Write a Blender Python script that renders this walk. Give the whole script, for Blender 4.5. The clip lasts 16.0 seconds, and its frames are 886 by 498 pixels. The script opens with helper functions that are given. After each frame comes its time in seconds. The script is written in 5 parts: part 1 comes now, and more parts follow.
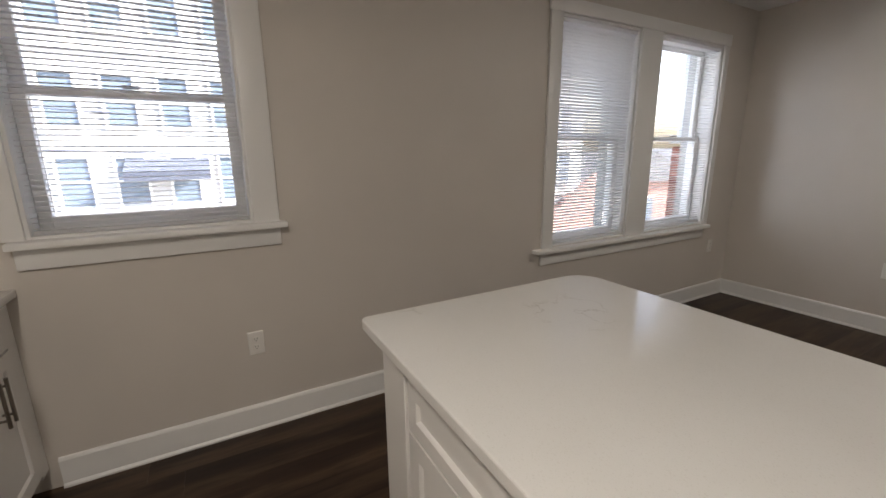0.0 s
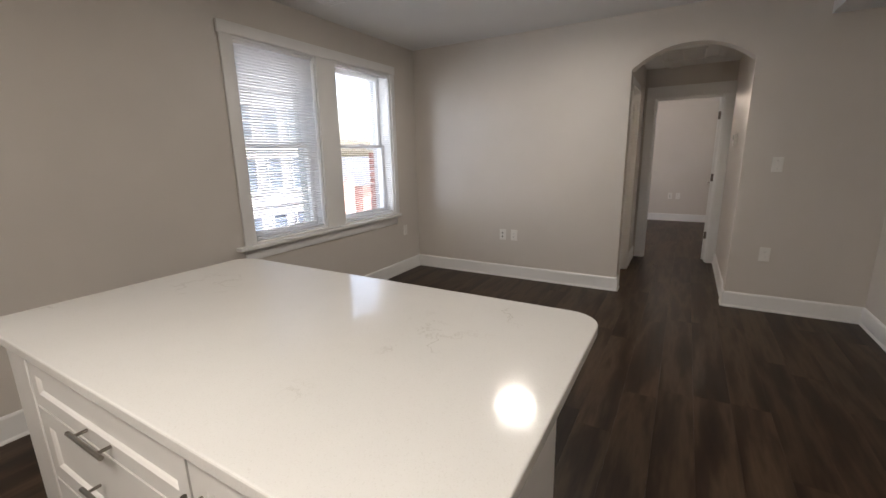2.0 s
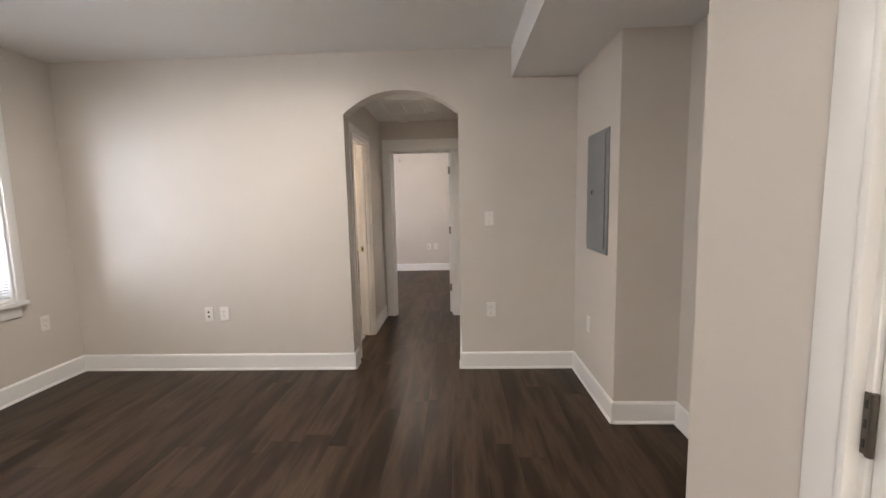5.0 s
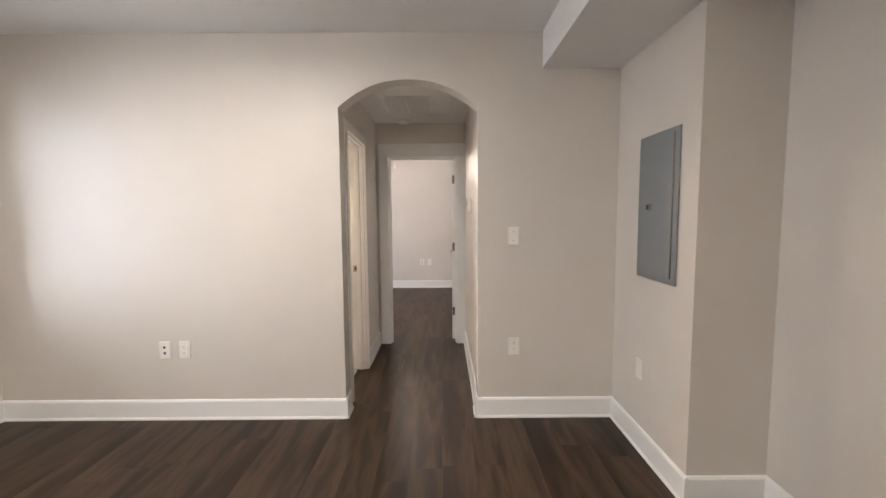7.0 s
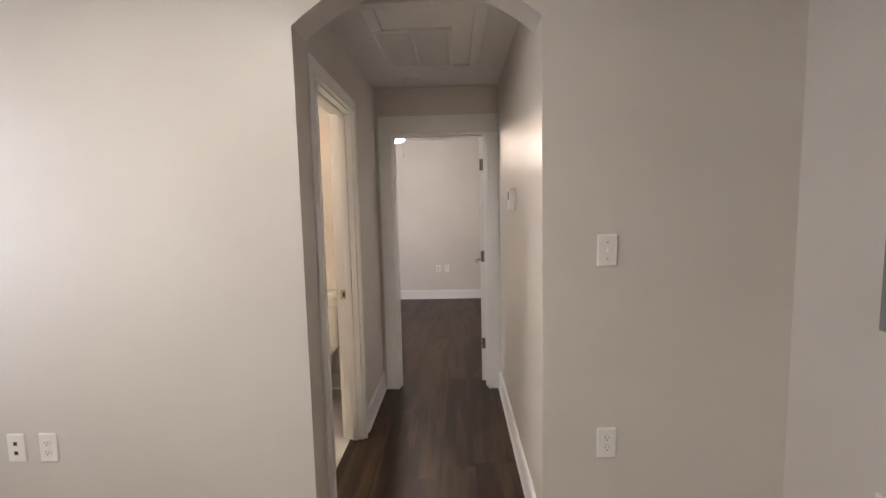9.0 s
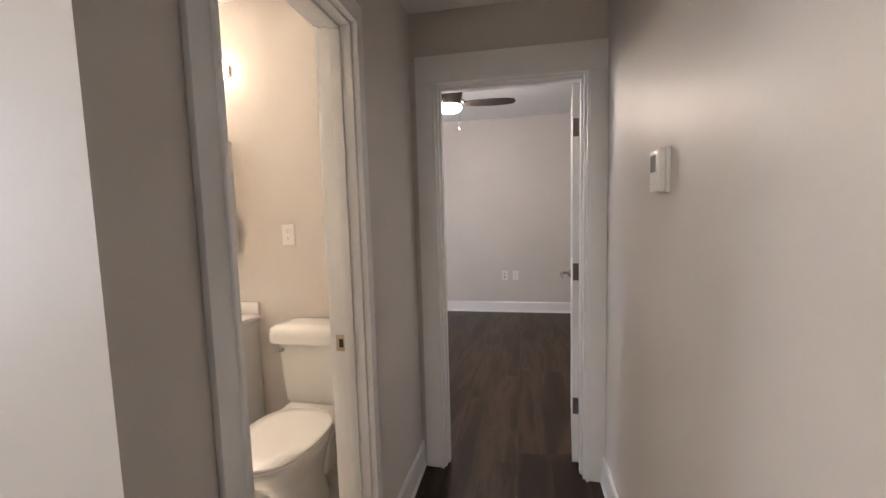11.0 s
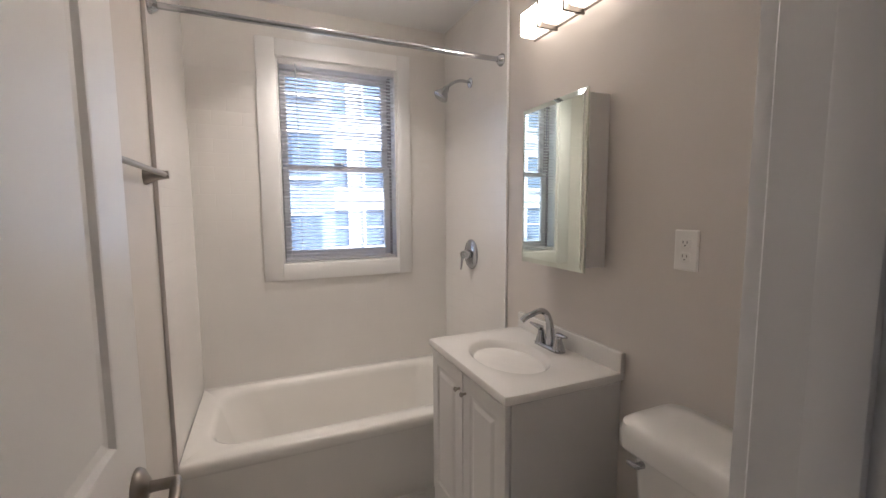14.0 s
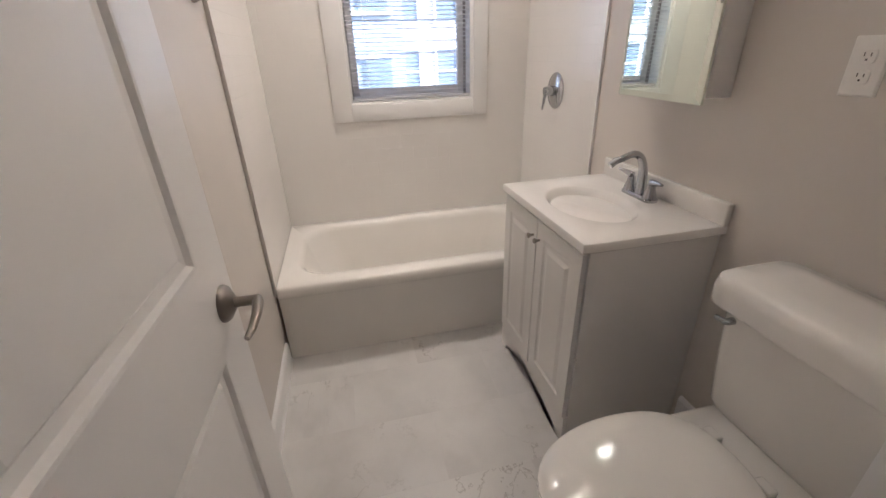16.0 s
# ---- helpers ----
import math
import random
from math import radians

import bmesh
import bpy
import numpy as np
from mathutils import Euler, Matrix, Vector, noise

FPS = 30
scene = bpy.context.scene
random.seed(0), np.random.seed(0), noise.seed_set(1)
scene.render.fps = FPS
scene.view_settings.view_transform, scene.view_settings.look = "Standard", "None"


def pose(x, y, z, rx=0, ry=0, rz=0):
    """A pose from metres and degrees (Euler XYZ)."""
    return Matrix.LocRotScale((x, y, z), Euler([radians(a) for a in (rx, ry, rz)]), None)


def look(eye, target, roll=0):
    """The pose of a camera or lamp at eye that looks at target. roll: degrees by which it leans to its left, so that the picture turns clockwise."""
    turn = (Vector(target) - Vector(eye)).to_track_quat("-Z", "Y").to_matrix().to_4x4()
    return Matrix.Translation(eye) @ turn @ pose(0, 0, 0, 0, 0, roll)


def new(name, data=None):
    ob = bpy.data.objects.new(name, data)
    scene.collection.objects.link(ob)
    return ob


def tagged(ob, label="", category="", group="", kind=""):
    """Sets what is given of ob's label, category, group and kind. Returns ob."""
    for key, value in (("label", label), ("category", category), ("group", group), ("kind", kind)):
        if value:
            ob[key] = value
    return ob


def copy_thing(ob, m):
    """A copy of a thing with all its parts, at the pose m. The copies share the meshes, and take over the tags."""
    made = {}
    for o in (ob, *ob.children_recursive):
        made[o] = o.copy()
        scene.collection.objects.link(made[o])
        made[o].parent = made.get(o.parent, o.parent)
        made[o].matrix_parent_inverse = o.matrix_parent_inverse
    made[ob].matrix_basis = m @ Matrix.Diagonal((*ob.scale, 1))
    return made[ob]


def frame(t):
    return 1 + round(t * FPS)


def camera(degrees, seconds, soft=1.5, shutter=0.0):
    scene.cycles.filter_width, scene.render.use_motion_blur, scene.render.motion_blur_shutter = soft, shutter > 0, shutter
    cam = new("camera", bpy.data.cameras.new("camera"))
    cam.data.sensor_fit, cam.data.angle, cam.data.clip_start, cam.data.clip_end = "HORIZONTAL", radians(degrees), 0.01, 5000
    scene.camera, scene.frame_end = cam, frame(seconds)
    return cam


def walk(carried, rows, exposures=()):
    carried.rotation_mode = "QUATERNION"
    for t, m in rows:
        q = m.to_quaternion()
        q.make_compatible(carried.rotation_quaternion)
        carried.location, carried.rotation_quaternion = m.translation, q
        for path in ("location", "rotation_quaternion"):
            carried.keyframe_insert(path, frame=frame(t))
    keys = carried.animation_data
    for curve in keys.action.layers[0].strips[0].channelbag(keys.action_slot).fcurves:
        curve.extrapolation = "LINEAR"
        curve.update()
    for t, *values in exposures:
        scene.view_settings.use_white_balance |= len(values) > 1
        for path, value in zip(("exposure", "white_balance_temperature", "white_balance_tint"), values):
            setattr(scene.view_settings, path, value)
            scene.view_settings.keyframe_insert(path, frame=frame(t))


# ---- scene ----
# ---- camera ----
cam = camera(94.1, 16.0)
PATH = [
    (0, (-0.25, -4.414, 1.400), (-1.956, -3.471, 0.951), -0.6),
    (0.5, (-0.116, -4.363, 1.391), (-1.652, -3.167, 0.933), -0.9),
    (1, (0.04, -4.413, 1.38), (-1.31, -3.011, 0.921), -1.2),
    (1.5, (0.273, -4.424, 1.408), (-0.894, -2.867, 0.946), -1.3),
    (2, (0.512, -4.378, 1.404), (-0.471, -2.694, 0.958), -1.2),
    (2.5, (0.696, -4.282, 1.419), (-0.08, -2.491, 0.982), -1.2),
    (3, (0.761, -4.128, 1.386), (0.201, -2.25, 0.988), -0.9),
    (3.5, (0.811, -3.901, 1.406), (0.443, -1.968, 1.051), -1.1),
    (4, (0.871, -3.728, 1.407), (0.644, -1.765, 1.102), -1.6),
    (4.5, (0.926, -3.539, 1.402), (0.791, -1.56, 1.144), -1.6),
    (7, (0.684, -2.787, 1.418), (0.685, -0.795, 1.25), -0.4),
    (7.5, (0.625, -2.526, 1.405), (0.618, -0.533, 1.245), -0.6),
    (8, (0.58, -2.222, 1.425), (0.549, -0.229, 1.263), -0.8),
    (8.5, (0.595, -1.898, 1.431), (0.544, 0.093, 1.257), -1.1),
    (11, (0.538, -0.434, 1.396), (0.154, 1.520, 1.211), -1.6),
    (11.5, (0.475, -0.216, 1.40), (-0.136, 1.681, 1.222), -1.7),
    (12, (0.431, -0.004, 1.400), (-0.498, 1.758, 1.224), -1.7),
    (12.5, (0.393, 0.170, 1.396), (-0.848, 1.729, 1.228), -1.6),
    (13, (0.317, 0.286, 1.402), (-1.190, 1.587, 1.211), -1.4),
    (13.5, (0.195, 0.399, 1.374), (-1.506, 1.436, 1.198), -1.0),
    (14, (0.083, 0.518, 1.413), (-1.746, 1.303, 1.218), -0.3),
    (14.5, (0.001, 0.600, 1.379), (-1.892, 1.183, 1.096), -0.2),
    (15, (-0.027, 0.588, 1.361), (-1.904, 1.049, 0.849), -0.5),
    (15.5, (-0.033, 0.577, 1.348), (-1.852, 0.984, 0.624), -1.4),
    (16, (-0.015, 0.549, 1.344), (-1.775, 0.941, 0.478), -1.9),
]
walk(cam, [(t, look(eye, target, roll)) for t, eye, target, roll in PATH],
     [(0, 2.4, 6350, 12), (1.5, 2.72, 6250, 12), (2.2, 2.9, 6250, 12), (3.5, 3.3, 6300, 12), (5.5, 3.8, 6300, 13), (7, 3.95, 6250, 13), (8.6, 3.7, 6250, 13), (11, 3.5, 6050, 14), (12, 3.25, 5600, 13), (13, 2.6, 5650, 14), (13.5, 2.25, 5550, 14), (14.5, 2.05, 5250, 13), (15.2, 2.2, 5300, 14), (16, 2.35, 5400, 14)])

# ---- light ----
world = bpy.data.worlds.new("world")
scene.world = world
world.use_nodes = True
sky = world.node_tree.nodes.new("ShaderNodeTexSky")
sky.sky_type = "NISHITA"
sky.sun_disc = False
sky.sun_elevation = radians(38.2)
sky.sun_rotation = radians(23)
sky.air_density, sky.dust_density = 1.0, 5.0
world.node_tree.nodes["Background"].inputs[1].default_value = 0.15
world.node_tree.links.new(sky.outputs[0], world.node_tree.nodes["Background"].inputs[0])


def lamp(name, kind, place, watts, colour, size=0.1):
    data = bpy.data.lights.new(name, kind)
    data.energy, data.color = watts, colour
    if kind == "POINT":
        data.shadow_soft_size = size
    ob = new(name, data)
    ob.matrix_world = place
    return ob


sun = lamp("sun", "SUN", look((6, 14, 12), (0, 0, 0)), 4.5, (1.0, 0.97, 0.94))
sun.data.angle = radians(0.5)
for x, y, watts in ((-0.55, -1.39, 2.0), (0.0, -4.95, 5.2)):
    disc = lamp("ceiling_lamp_light", "AREA", pose(x, y, 2.478), watts, (1.0, 0.90, 0.77))
    disc.data.shape, disc.data.size = "DISK", 0.29
tub_disc = lamp("tub_lamp_light", "AREA", pose(-2.2, 0.86, 2.548), 1.3, (1.0, 0.82, 0.62))
tub_disc.data.spread = radians(105)
tub_disc.data.shape, tub_disc.data.size = "DISK", 0.12
lamp("fan_light", "POINT", pose(-0.037, 2.947, 2.10), 3.0, (1.0, 0.80, 0.62), 0.07)
bed_sky = lamp("bedroom_window_light", "AREA", look((-2.62, 3.4, 1.5), (0, 3.4, 1.3)), 2.0, (0.92, 0.94, 1.0))
# added lamps outside the living-room windows, for light of sky and sunlit street
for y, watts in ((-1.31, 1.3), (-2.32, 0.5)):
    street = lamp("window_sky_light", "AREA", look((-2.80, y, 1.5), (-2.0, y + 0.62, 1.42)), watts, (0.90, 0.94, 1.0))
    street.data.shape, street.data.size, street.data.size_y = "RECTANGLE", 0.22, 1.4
bed_sky.data.shape, bed_sky.data.size, bed_sky.data.size_y = "RECTANGLE", 1.5, 1.4


# ---- materials ----
class Nodes:
    """A short way to wire a node material."""

    def __init__(self, name):
        self.m = bpy.data.materials.new(name)
        self.m.use_nodes = True
        self.t = self.m.node_tree
        self.b = self.t.nodes["Principled BSDF"]

    def add(self, kind, **inputs):
        n = self.t.nodes.new(kind)
        for k, v in inputs.items():
            key = k.replace("_", " ")
            if isinstance(v, bpy.types.NodeSocket):
                self.t.links.new(v, n.inputs[key])
            else:
                n.inputs[key].default_value = v
        return n

    def set(self, **inputs):
        for k, v in inputs.items():
            key = k.replace("_", " ")
            if isinstance(v, bpy.types.NodeSocket):
                self.t.links.new(v, self.b.inputs[key])
            else:
                self.b.inputs[key].default_value = v

    def coords(self, scale=(1, 1, 1), spread=0.0):
        c = self.t.nodes.new("ShaderNodeTexCoord")
        out = c.outputs["Object"]
        if spread:
            info = self.t.nodes.new("ShaderNodeObjectInfo")
            mul = self.t.nodes.new("ShaderNodeVectorMath")
            mul.operation = "SCALE"
            mul.inputs[0].default_value = (1.0, 0.7, 0.3)
            self.t.links.new(info.outputs["Random"], mul.inputs["Scale"])
            big = self.t.nodes.new("ShaderNodeVectorMath")
            big.operation = "MULTIPLY_ADD"
            big.inputs[1].default_value = (spread, spread, spread)
            self.t.links.new(mul.outputs[0], big.inputs[0])
            self.t.links.new(out, big.inputs[2])
            out = big.outputs[0]
        mp = self.t.nodes.new("ShaderNodeMapping")
        mp.inputs["Scale"].default_value = scale
        self.t.links.new(out, mp.inputs["Vector"])
        return mp.outputs[0]

    def noise(self, vec, scale, detail=4.0, rough=0.55):
        return self.add("ShaderNodeTexNoise", Vector=vec, Scale=scale, Detail=detail, Roughness=rough).outputs["Fac"]

    def ramp(self, fac, *stops):
        r = self.t.nodes.new("ShaderNodeValToRGB")
        self.t.links.new(fac, r.inputs[0])
        while len(r.color_ramp.elements) < len(stops):
            r.color_ramp.elements.new(0.5)
        for e, (p, c) in zip(r.color_ramp.elements, stops):
            e.position = p
            e.color = (*c, 1) if len(c) == 3 else c
        return r.outputs[0]

    def mix(self, fac, a, b, how="MIX"):
        n = self.t.nodes.new("ShaderNodeMix")
        n.data_type, n.blend_type = "RGBA", how
        for key, v in ((0, fac), (6, a), (7, b)):
            if isinstance(v, bpy.types.NodeSocket):
                self.t.links.new(v, n.inputs[key])
            else:
                n.inputs[key].default_value = (*v, 1) if key and len(v) == 3 else v
        return n.outputs[2]

    def bump(self, height, strength, distance=0.002):
        n = self.add("ShaderNodeBump", Height=height, Strength=strength, Distance=distance)
        self.t.links.new(n.outputs[0], self.b.inputs["Normal"])

    def value(self, fac, lo, hi):
        n = self.t.nodes.new("ShaderNodeMapRange")
        self.t.links.new(fac, n.inputs[0])
        n.inputs[3].default_value, n.inputs[4].default_value = lo, hi
        return n.outputs[0]


def scaled(c, k):
    return tuple(min(1.0, v * k) for v in c)


def paint(name, colour, rough=0.5, vary=0.05, grain=180.0, relief=0.12, spec=0.5):
    """Rolled or sprayed paint: a soft unevenness of tone and a fine roller grain."""
    n = Nodes(name)
    v = n.coords()
    tone = n.noise(v, 1.3, 3.0)
    col = n.ramp(tone, (0.3, scaled(colour, 1 - vary)), (0.7, scaled(colour, 1 + vary)))
    fine = n.noise(v, grain, 2.0)
    smudge = n.noise(v, 5.0, 5.0)
    n.set(Base_Color=col, Roughness=n.value(smudge, rough - 0.06, rough + 0.08), Specular_IOR_Level=spec)
    n.bump(fine, relief, 0.0015)
    return n.m


def metal(name, colour, rough, streak=True):
    n = Nodes(name)
    v = n.coords((1, 1, 12) if streak else (1, 1, 1))
    n.set(Base_Color=(*colour, 1), Metallic=1.0, Roughness=n.value(n.noise(v, 60.0, 3.0), max(0.02, rough - 0.05), rough + 0.06))
    return n.m


def plastic(name, colour, rough=0.35):
    n = Nodes(name)
    v = n.coords()
    col = n.ramp(n.noise(v, 9.0, 3.0), (0.3, scaled(colour, 0.96)), (0.7, scaled(colour, 1.03)))
    n.set(Base_Color=col, Roughness=n.value(n.noise(v, 30.0), rough - 0.05, rough + 0.07))
    return n.m


def glow(name, colour, power):
    n = Nodes(name)
    n.set(Base_Color=(0.8, 0.78, 0.72, 1), Roughness=0.35, Emission_Color=(*colour, 1), Emission_Strength=power)
    return n.m


WALL = paint("wall_paint", (0.645, 0.602, 0.553), 0.42, 0.03, 150.0, 0.22)
CEIL = paint("ceiling_paint", (0.79, 0.785, 0.775), 0.7, 0.02, 120.0, 0.25, 0.3)
TRIM = paint("trim_gloss_paint", (0.83, 0.825, 0.81), 0.32, 0.025, 60.0, 0.06)
DOORP = paint("door_paint", (0.82, 0.81, 0.79), 0.34, 0.025, 45.0, 0.08)
CAB = paint("cabinet_paint", (0.76, 0.745, 0.72), 0.36, 0.02, 70.0, 0.05)


def make_vinyl():
    """Blind slats let some light through."""
    n = Nodes("blind_vinyl")
    v = n.coords()
    col = n.ramp(n.noise(v, 6.0), (0.3, (0.76, 0.74, 0.72)), (0.7, (0.82, 0.80, 0.78)))
    n.set(Base_Color=col, Roughness=0.42)
    thin = n.add("ShaderNodeBsdfTranslucent", Color=(0.90, 0.89, 0.89, 1))
    both = n.t.nodes.new("ShaderNodeMixShader")
    both.inputs[0].default_value = 0.55
    n.t.links.new(n.b.outputs[0], both.inputs[1])
    n.t.links.new(thin.outputs[0], both.inputs[2])
    n.t.links.new(both.outputs[0], n.t.nodes["Material Output"].inputs[0])
    return n.m


BLIND = make_vinyl()
PLATE = plastic("plate_plastic", (0.82, 0.80, 0.76), 0.3)
DARK = plastic("dark_slot", (0.03, 0.028, 0.025), 0.6)
NICKEL = metal("brushed_nickel", (0.30, 0.275, 0.245), 0.33)
HINGE = metal("hinge_metal", (0.17, 0.15, 0.13), 0.38)
CHROME = metal("chrome", (0.50, 0.51, 0.53), 0.07, False)
BRASS = metal("strike_metal", (0.55, 0.46, 0.32), 0.3)
PANEL = paint("grey_panel_enamel", (0.215, 0.235, 0.25), 0.38, 0.04, 220.0, 0.1)
GLOWCEIL = glow("ceiling_lamp_glass", (1.0, 0.93, 0.82), 1.6)
GLOWFAN = glow("fan_lamp_glass", (1.0, 0.94, 0.85), 3.0)
GLOWVAN = glow("vanity_lamp_glass", (1.0, 0.78, 0.55), 1.2)
GLOWFRONT = glow("vanity_lamp_front", (1.0, 0.78, 0.55), 21.0)
FANBLADE = paint("dark_wood_blade", (0.010, 0.008, 0.007), 0.45, 0.2, 40.0, 0.1)
ASPHALT = paint("asphalt", (0.055, 0.055, 0.058), 0.85, 0.25, 30.0, 0.5)
CONCRETE = paint("concrete", (0.42, 0.41, 0.39), 0.8, 0.12, 40.0, 0.4)
SHUTTER = paint("shutter_paint", (0.13, 0.17, 0.23), 0.5, 0.1, 40.0, 0.1)
# haze and sky reflection over the panes are put into this blue-grey base
FARWIN = plastic("far_window_hazy_glass", (0.15, 0.19, 0.25), 0.12)
# grey-blue of the far house; on the bay it stands in for shade
GREYSIDE_SHADE = paint("grey_blue_siding_and_shade", (0.26, 0.31, 0.38), 0.6, 0.06, 30.0, 0.1)
ROOFM = paint("roof_felt", (0.12, 0.12, 0.13), 0.85, 0.2, 25.0, 0.4)
REDWALL = paint("terracotta_wall", (0.36, 0.20, 0.165), 0.75, 0.12, 30.0, 0.3)
AWNING = paint("awning_cloth", (0.07, 0.08, 0.11), 0.8, 0.1, 90.0, 0.2)


def make_siding():
    n = Nodes("white_siding")
    v = n.coords()
    sep = n.add("ShaderNodeSeparateXYZ", Vector=v)
    wave = n.t.nodes.new("ShaderNodeMath")
    wave.operation = "PINGPONG"
    wave.inputs[1].default_value = 0.075
    n.t.links.new(sep.outputs["Z"], wave.inputs[0])
    col = n.ramp(n.noise(v, 2.0), (0.3, (0.52, 0.525, 0.53)), (0.7, (0.61, 0.61, 0.61)))
    n.set(Base_Color=col, Roughness=0.6)
    n.bump(wave.outputs[0], 0.9, 0.05)
    return n.m


SIDING = make_siding()


def make_wood():
    """Dark vinyl plank: long grain, cathedral streaks, and a tone of its own for each plank."""
    n = Nodes("dark_plank")
    v = n.coords((1, 1, 1), 40.0)
    mp = n.add("ShaderNodeMapping", Vector=v, Scale=(4.6, 0.6, 1.0))
    warp = n.noise(mp.outputs[0], 1.6, 4.0)
    grain = n.add("ShaderNodeMapping", Vector=v, Scale=(38.0, 1.3, 1.0))
    fine = n.noise(grain.outputs[0], 2.2, 6.0, 0.65)
    base = n.ramp(warp, (0.27, (0.013, 0.0072, 0.0042)), (0.45, (0.034, 0.0195, 0.0115)), (0.57, (0.078, 0.050, 0.031)), (0.66, (0.040, 0.0235, 0.014)), (0.8, (0.020, 0.0115, 0.007)))
    col = n.mix(0.45, base, n.ramp(fine, (0.3, (0.35, 0.33, 0.31)), (0.75, (1.0, 0.98, 0.95))), "MULTIPLY")
    info = n.t.nodes.new("ShaderNodeObjectInfo")
    tone = n.ramp(info.outputs["Random"], (0.0, (0.88, 0.86, 0.84)), (0.5, (1.02, 1.0, 0.98)), (1.0, (1.22, 1.2, 1.18)))
    col = n.mix(1.0, col, tone, "MULTIPLY")
    n.set(Base_Color=col, Roughness=n.value(fine, 0.34, 0.5), Specular_IOR_Level=0.27)
    n.bump(fine, 0.18, 0.0015)
    return n.m


WOOD = make_wood()


def make_marble():
    """Marble-look vinyl tile: cloudy pale grey with thin broken veins."""
    n = Nodes("marble_tile")
    v = n.coords((1, 1, 1), 30.0)
    cloud = n.noise(v, 3.0, 5.0)
    base = n.ramp(cloud, (0.25, (0.54, 0.525, 0.50)), (0.5, (0.65, 0.635, 0.61)), (0.75, (0.72, 0.705, 0.68)))
    vein = n.noise(v, 5.5, 8.0, 0.62)
    lines = n.ramp(vein, (0.49, (1, 1, 1)), (0.5, (0.60, 0.58, 0.56)), (0.51, (1, 1, 1)))
    broken = n.ramp(n.noise(v, 2.3, 3.0), (0.5, (0, 0, 0)), (0.62, (1, 1, 1)))
    n.set(Base_Color=n.mix(broken, base, n.mix(1.0, base, lines, "MULTIPLY")), Roughness=n.value(cloud, 0.3, 0.45))
    n.bump(n.noise(v, 90.0), 0.05, 0.001)
    return n.m


MARBLE = make_marble()


def make_quartz():
    n = Nodes("white_quartz")
    v = n.coords()
    base = n.ramp(n.noise(v, 2.2, 4.0), (0.3, (0.73, 0.72, 0.695)), (0.7, (0.77, 0.76, 0.735)))
    speck = n.ramp(n.noise(v, 260.0, 2.0), (0.30, (0.93, 0.925, 0.915)), (0.42, (1, 1, 1)))
    vein = n.ramp(n.noise(v, 3.1, 7.0, 0.6), (0.494, (1, 1, 1)), (0.5, (0.74, 0.72, 0.69)), (0.506, (1, 1, 1)))
    rare = n.ramp(n.noise(v, 1.9, 2.0), (0.60, (0, 0, 0)), (0.68, (1, 1, 1)))
    col = n.mix(1.0, base, speck, "MULTIPLY")
    n.set(Base_Color=n.mix(rare, col, n.mix(1.0, col, vein, "MULTIPLY")), Roughness=n.value(n.noise(v, 6.0), 0.08, 0.13), Specular_IOR_Level=0.5)
    return n.m


QUARTZ = make_quartz()


def gloss(name, colour, rough=0.12):
    n = Nodes(name)
    v = n.coords()
    col = n.ramp(n.noise(v, 2.5, 3.0), (0.3, scaled(colour, 0.97)), (0.7, scaled(colour, 1.02)))
    n.set(Base_Color=col, Roughness=n.value(n.noise(v, 12.0), rough - 0.03, rough + 0.06), Coat_Weight=0.2, Coat_Roughness=0.06)
    return n.m


PORCELAIN = gloss("porcelain", (0.80, 0.785, 0.75), 0.10)
ENAMEL = gloss("tub_enamel", (0.80, 0.775, 0.725), 0.14)
MARBLETOP = gloss("cultured_marble", (0.82, 0.80, 0.765), 0.16)


def make_surround():
    """Glossy white shower wall, embossed with a faint running-bond pattern."""
    n = Nodes("shower_wall")
    v = n.coords()
    sep = n.add("ShaderNodeSeparateXYZ", Vector=v)
    add = n.t.nodes.new("ShaderNodeMath")
    n.t.links.new(sep.outputs["X"], add.inputs[0])
    n.t.links.new(sep.outputs["Y"], add.inputs[1])
    flat = n.t.nodes.new("ShaderNodeCombineXYZ")
    n.t.links.new(add.outputs[0], flat.inputs[0])
    n.t.links.new(sep.outputs["Z"], flat.inputs[1])
    brick = n.add("ShaderNodeTexBrick", Vector=flat.outputs[0], Scale=1.0, Mortar_Size=0.002, Mortar_Smooth=0.6, Brick_Width=0.15, Row_Height=0.075)
    col = n.ramp(n.noise(v, 2.0), (0.3, (0.76, 0.735, 0.70)), (0.7, (0.80, 0.78, 0.745)))
    n.set(Base_Color=col, Roughness=0.16)
    inv = n.t.nodes.new("ShaderNodeMath")
    inv.operation = "SUBTRACT"
    inv.inputs[0].default_value = 1.0
    n.t.links.new(brick.outputs["Fac"], inv.inputs[1])
    n.bump(inv.outputs[0], 0.5, 0.001)
    return n.m


SURROUND = make_surround()


def make_brick():
    n = Nodes("red_brick")
    v = n.coords((1, 1, 1), 20.0)
    info = n.t.nodes.new("ShaderNodeObjectInfo")
    tone = n.ramp(info.outputs["Random"], (0.0, (0.26, 0.09, 0.065)), (0.5, (0.36, 0.13, 0.09)), (1.0, (0.43, 0.19, 0.14)))
    col = n.mix(0.5, tone, n.ramp(n.noise(v, 30.0, 5.0), (0.3, (0.6, 0.6, 0.6)), (0.7, (1.1, 1.1, 1.1))), "MULTIPLY")
    n.set(Base_Color=col, Roughness=0.85)
    n.bump(n.noise(v, 80.0, 4.0), 0.5, 0.004)
    return n.m


